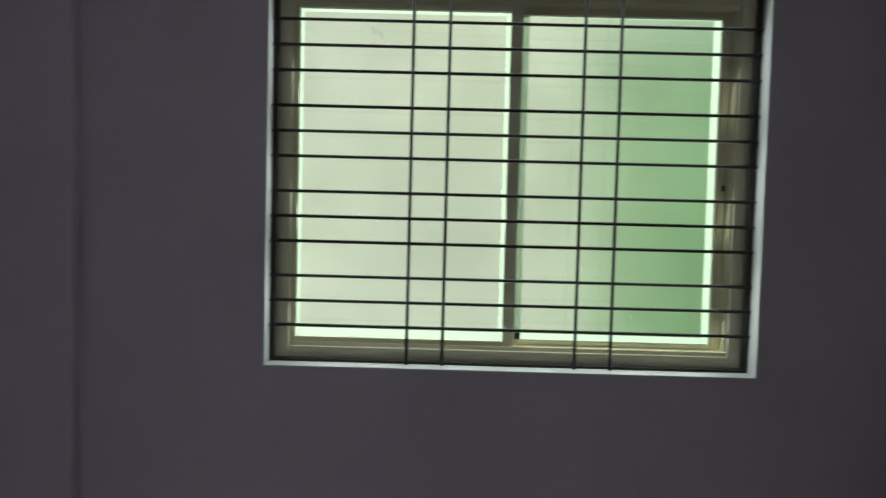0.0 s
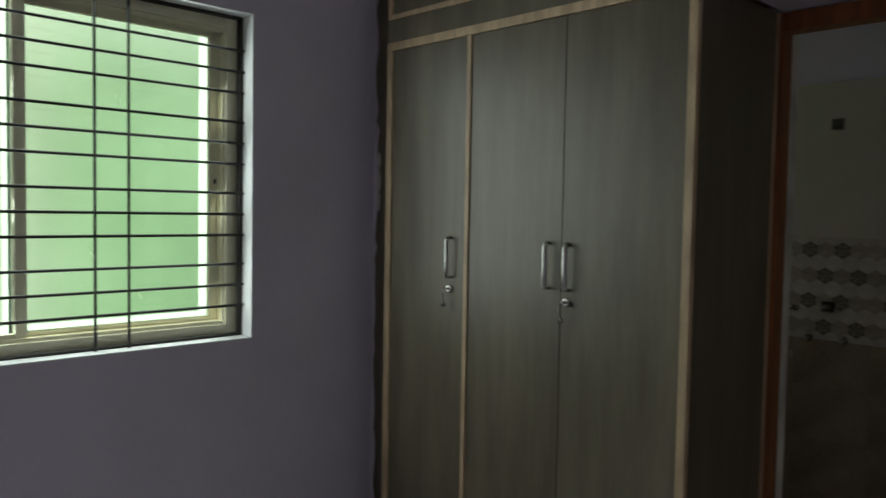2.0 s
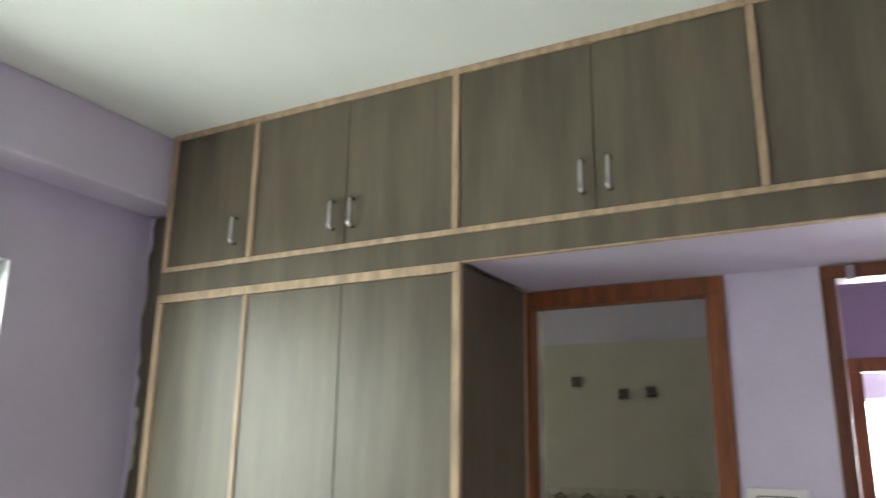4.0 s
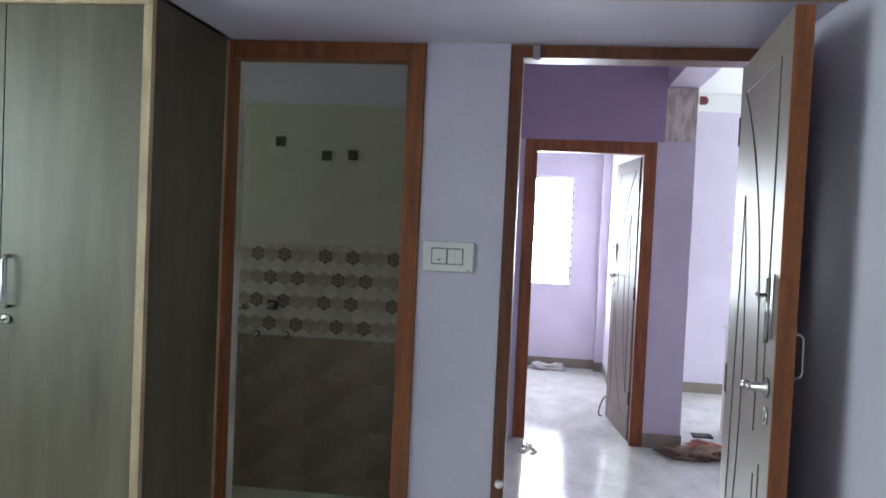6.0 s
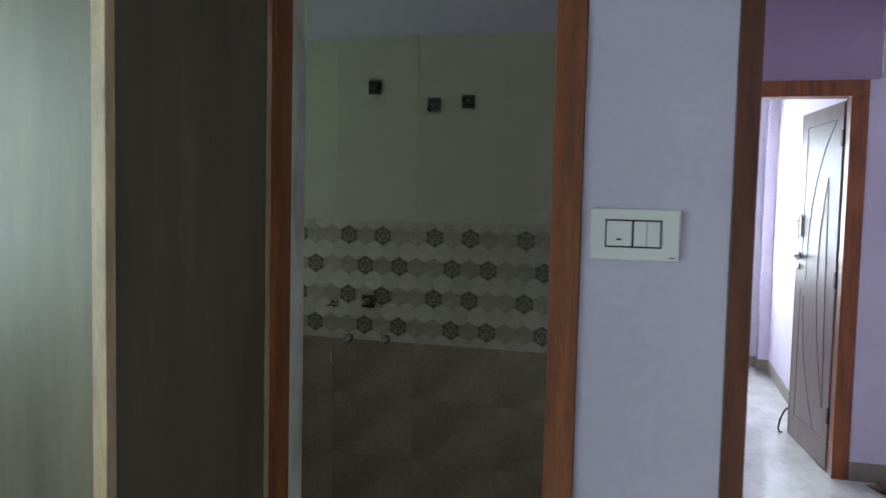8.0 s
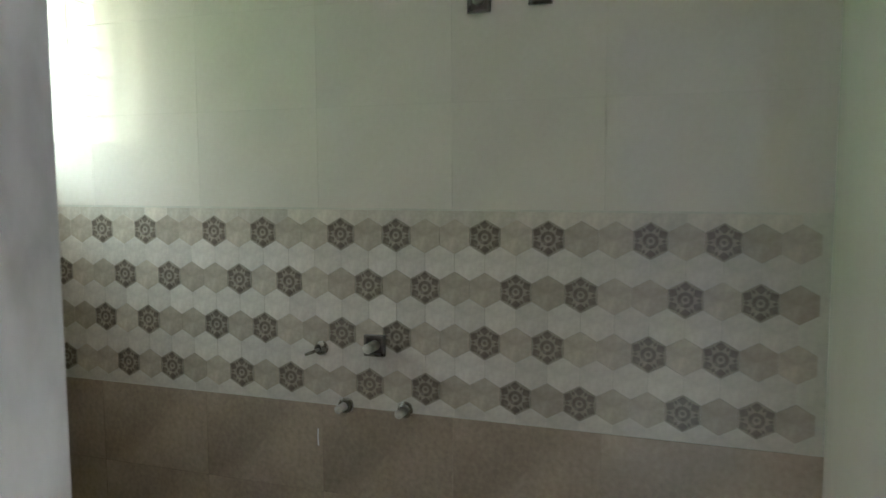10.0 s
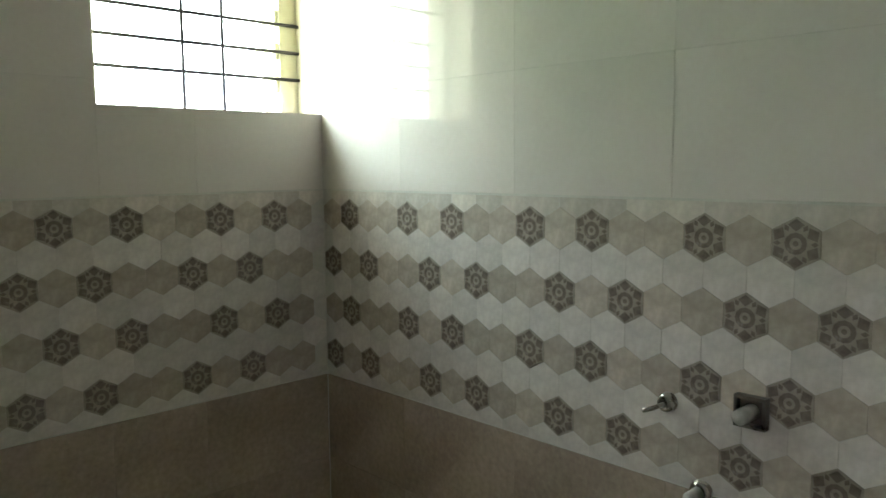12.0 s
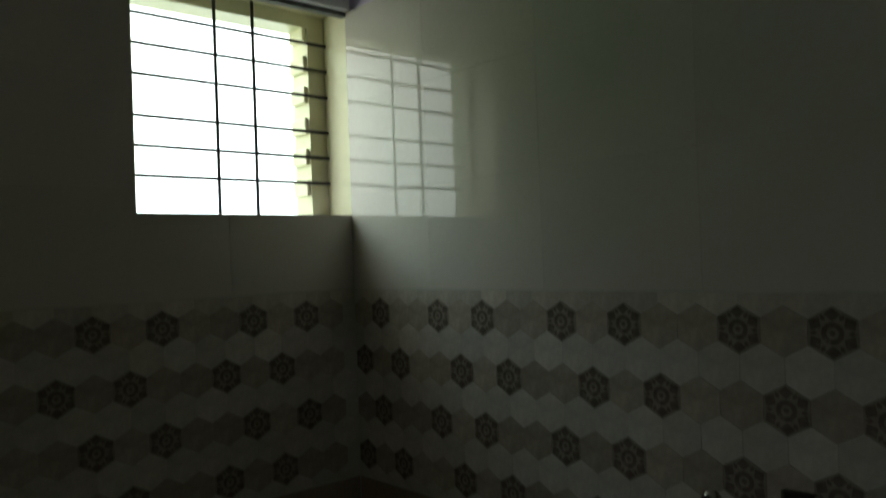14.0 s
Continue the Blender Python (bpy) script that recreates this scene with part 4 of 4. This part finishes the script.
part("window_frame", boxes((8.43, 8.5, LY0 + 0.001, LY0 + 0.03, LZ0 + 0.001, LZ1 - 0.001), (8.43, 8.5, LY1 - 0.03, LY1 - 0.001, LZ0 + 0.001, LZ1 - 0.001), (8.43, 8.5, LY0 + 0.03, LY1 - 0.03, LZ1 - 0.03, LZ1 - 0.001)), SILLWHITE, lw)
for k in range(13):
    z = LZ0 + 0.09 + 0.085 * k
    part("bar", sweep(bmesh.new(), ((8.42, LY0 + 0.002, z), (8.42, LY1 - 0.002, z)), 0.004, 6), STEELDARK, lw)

sh = thing("open_shelf", (5.6, -1.7, 0), "white laminate unit with open shelves", "shelf")
part("side_panel", boxes((5.32, 5.72, -1.435, -1.405, 0, 0.79)), SHELFWHITE, sh)
part("side_panel", boxes((5.32, 5.72, -2.2, -2.17, 0, 0.79)), SHELFWHITE, sh)
part("back_panel", boxes((5.70, 5.72, -2.17, -1.435, 0, 0.79)), SHELFWHITE, sh)
part("worktop", boxes((5.30, 5.74, -2.23, -1.39, 0.791, 0.815), bevel=0.004), SHELFWHITE, sh)
for z in (0.05, 0.29, 0.53):
    part("shelf", boxes((5.32, 5.70, -2.17, -1.435, z, z + 0.022)), SHELFWHITE, sh)


def blob(bm, centre, size, seed, rough=0.25, n=14, m=9):
    """A soft crumpled lump that rests flat on what is below it."""
    rings = []
    for i in range(1, m):
        a = math.pi * i / m
        ring = []
        for k in range(n):
            b = 2 * math.pi * k / n
            p = Vector((math.sin(a) * math.cos(b), math.sin(a) * math.sin(b), math.cos(a)))
            q = 1 + rough * (noise.noise(p * 1.9 + Vector((seed, seed * 0.7, 0))) + 0.5 * noise.noise(p * 4.5 + Vector((0, seed, 3))) + 0.35 * noise.noise(p * 9.0 + Vector((seed, 1, 0))))
            ring.append(bm.verts.new((centre[0] + size[0] * p.x * q, centre[1] + size[1] * p.y * q, max(centre[2], centre[2] + size[2] * (0.35 + p.z * q)))))
        rings.append(ring)
    for a, b in zip(rings, rings[1:]):
        for k in range(n):
            bm.faces.new((a[k], b[k], b[(k + 1) % n], a[(k + 1) % n]))
    bm.faces.new(rings[0])
    bm.faces.new(rings[-1][::-1])
    return bm


bp_ = thing("backpack", (5.5, -1.70, 0.815), "black backpack resting on the shelf unit", "bag")
part("body", blob(bmesh.new(), (5.5, -1.70, 0.815), (0.15, 0.17, 0.22), 3, 0.12), BLACK, bp_, smooth=True)
part("strap", sweep(bmesh.new(), ((5.44, -1.56, 0.90), (5.42, -1.50, 0.845), (5.40, -1.45, 0.827), (5.42, -1.42, 0.827)), 0.011, 6), BLACK, bp_, smooth=True)
for nm, c, s, mt, sd, lb in (("rag", (5.05, -1.16, 0.0), (0.12, 0.17, 0.035), CLOTH1, 5, "crumpled pink-brown rag on the floor"), ("floor_cloth", (4.86, -1.03, 0.0), (0.09, 0.17, 0.045), CLOTH2, 8, "crumpled brown jute cloth on the floor"), ("sandal_heap", (4.93, -1.33, 0.0), (0.10, 0.11, 0.05), BLACK, 2, "heap of dark sandals by the shelf unit"), ("plastic_bag", (7.85, -0.1, 0.0), (0.10, 0.17, 0.04), PLASTICBAG, 6, "crumpled white plastic bag on the floor")):
    tagged(new(nm, mesh_of(nm, blob(bmesh.new(), c, s, sd, 0.85, 30, 16), mt, True)), lb, nm.replace("_", " "))
tagged(new("flip_flop", mesh_of("flip_flop", boxes((5.1, 5.2, -1.22, -1.08, 0.078, 0.092), bevel=0.004), STEELDARK)), "dark flat slipper on the rag heap", "slipper")
ds = thing("door_stop_cord", (5.866, -0.51, 0), "looped dark cord hanging at the foot of the door", "cord")
part("loop", sweep(bmesh.new(), ((5.862, -0.541, 0.17), (5.866, -0.52, 0.15), (5.87, -0.495, 0.09), (5.875, -0.485, 0.03), (5.868, -0.492, 0.006), (5.86, -0.51, 0.006)), 0.006, 6), STEELDARK, ds, smooth=True)
cl = thing("lamp_holder", (6.0, -1.05, 2.584), "white bulb holder with a dark red cap beside the pillar", "lamp holder")
tilt = Matrix.Translation((6.0, -1.002, 2.584)) @ Matrix.Rotation(radians(90), 4, "X")
part("back_plate", revolve(bmesh.new(), ((0.05, -0.02), (0.05, 0.0), (0.04, 0.012)), tilt, 18), PLASTIC, cl, smooth=True)
part("collar", revolve(bmesh.new(), ((0.026, 0.0125), (0.03, 0.03), (0.03, 0.15), (0.026, 0.165)), tilt, 18), PLASTIC, cl, smooth=True)
part("cap", revolve(bmesh.new(), ((0.03, 0.166), (0.036, 0.18), (0.036, 0.21), (0.026, 0.228), (0.012, 0.235)), tilt, 18), DARKRED, cl, "dark red cap", smooth=True)

ls = thing("switchboard", (7.095, -1.75, 1.3), "small white switchboard on the lavender wall", "switch")
part("plate", boxes((7.088, 7.0995, -1.785, -1.70, 1.25, 1.35), bevel=0.003), PLASTIC, ls)

structure("door_bolt_keeper", boxes((2.058, 2.0675, 0.082, 0.106, 2.045, 2.09), bevel=0.002), CHROME, "small steel bolt keeper on the door head", "bolt")
tagged(new("door_stopper", mesh_of("door_stopper", revolve(bmesh.new(), ((0.014, 0), (0.014, 0.008), (0.010, 0.02), (0.006, 0.022)), Matrix.Translation((2.0675, 0.150, 0.656)) @ Matrix.Rotation(radians(-90), 4, "Y"), 14), PLASTIC, True)), "small white rubber stopper on the door jamb", "door stopper")
tagged(new("wire_stub", mesh_of("wire_stub", sweep(bmesh.new(), ((2.965, 2.624, 2.285), (2.965, 2.60, 2.283), (2.968, 2.585, 2.272), (2.97, 2.58, 2.262)), 0.004, 8), RED, True)), "short red wire stub above the bathroom window", "wire")


def stroke(name, points, r, mat, parent):
    """A thin smear that lies on a surface."""
    return part(name, sweep(bmesh.new(), points, r, 5), mat, parent)


for x, z in ((-0.113, 2.016), (-0.090, 2.0), (0.723, 1.141), (0.648, 1.82), (0.561, 1.289)):
    y = 2.7305 if x < 0.33 else 2.7605
    dx = 0.006
    stroke("smudge", ((x - dx, y, z + 0.010), (x - dx * 0.4, y, z + 0.006), (x + dx * 0.4, y, z + 0.001), (x + dx, y, z - 0.014)), 0.0011, SMEAR, win)
for y, z, h in ((1.612, 0.782, 0.022),):
    stroke("paint_drip", ((3.5008, y, z + h), (3.5005, y + 0.001, z), (3.5008, y, z - h)), 0.0016, SILLWHITE, tiles_e)


def splash(name, at, size, seed, mat, label):
    """Flat irregular mud marks with gaps, lying on the floor."""
    random.seed(seed)
    bm = bmesh.new()
    for k in range(26):
        a, d = random.uniform(0, 6.28), random.random() ** 0.7
        cx, cy = at[0] + size[0] * d * math.cos(a), at[1] + size[1] * d * math.sin(a)
        r = random.uniform(0.006, 0.03)
        n = 9
        rim = [bm.verts.new((cx + r * (1 + random.uniform(-0.5, 0.7)) * math.cos(2 * math.pi * q / n) * 1.6, cy + r * (1 + random.uniform(-0.5, 0.5)) * math.sin(2 * math.pi * q / n), 0.0015)) for q in range(n)]
        mid = bm.verts.new((cx, cy, 0.004))
        for q in range(n):
            bm.faces.new((rim[q], rim[(q + 1) % n], mid))
    return tagged(new(name, mesh_of(name, bm, mat)), label, "mud marks", kind="stuff")


MUD = material("dried_mud", (0.16, 0.14, 0.12), 0.7, var=0.3, scale=40, bump=0.3)
splash("mud_marks", (3.62, 0.0, 0), (0.22, 0.1), 3, MUD, "wet grey mud marks on the passage floor")
splash("mud_marks", (4.75, 0.06, 0), (0.16, 0.06), 5, MUD, "small grey mud marks near the second doorway")
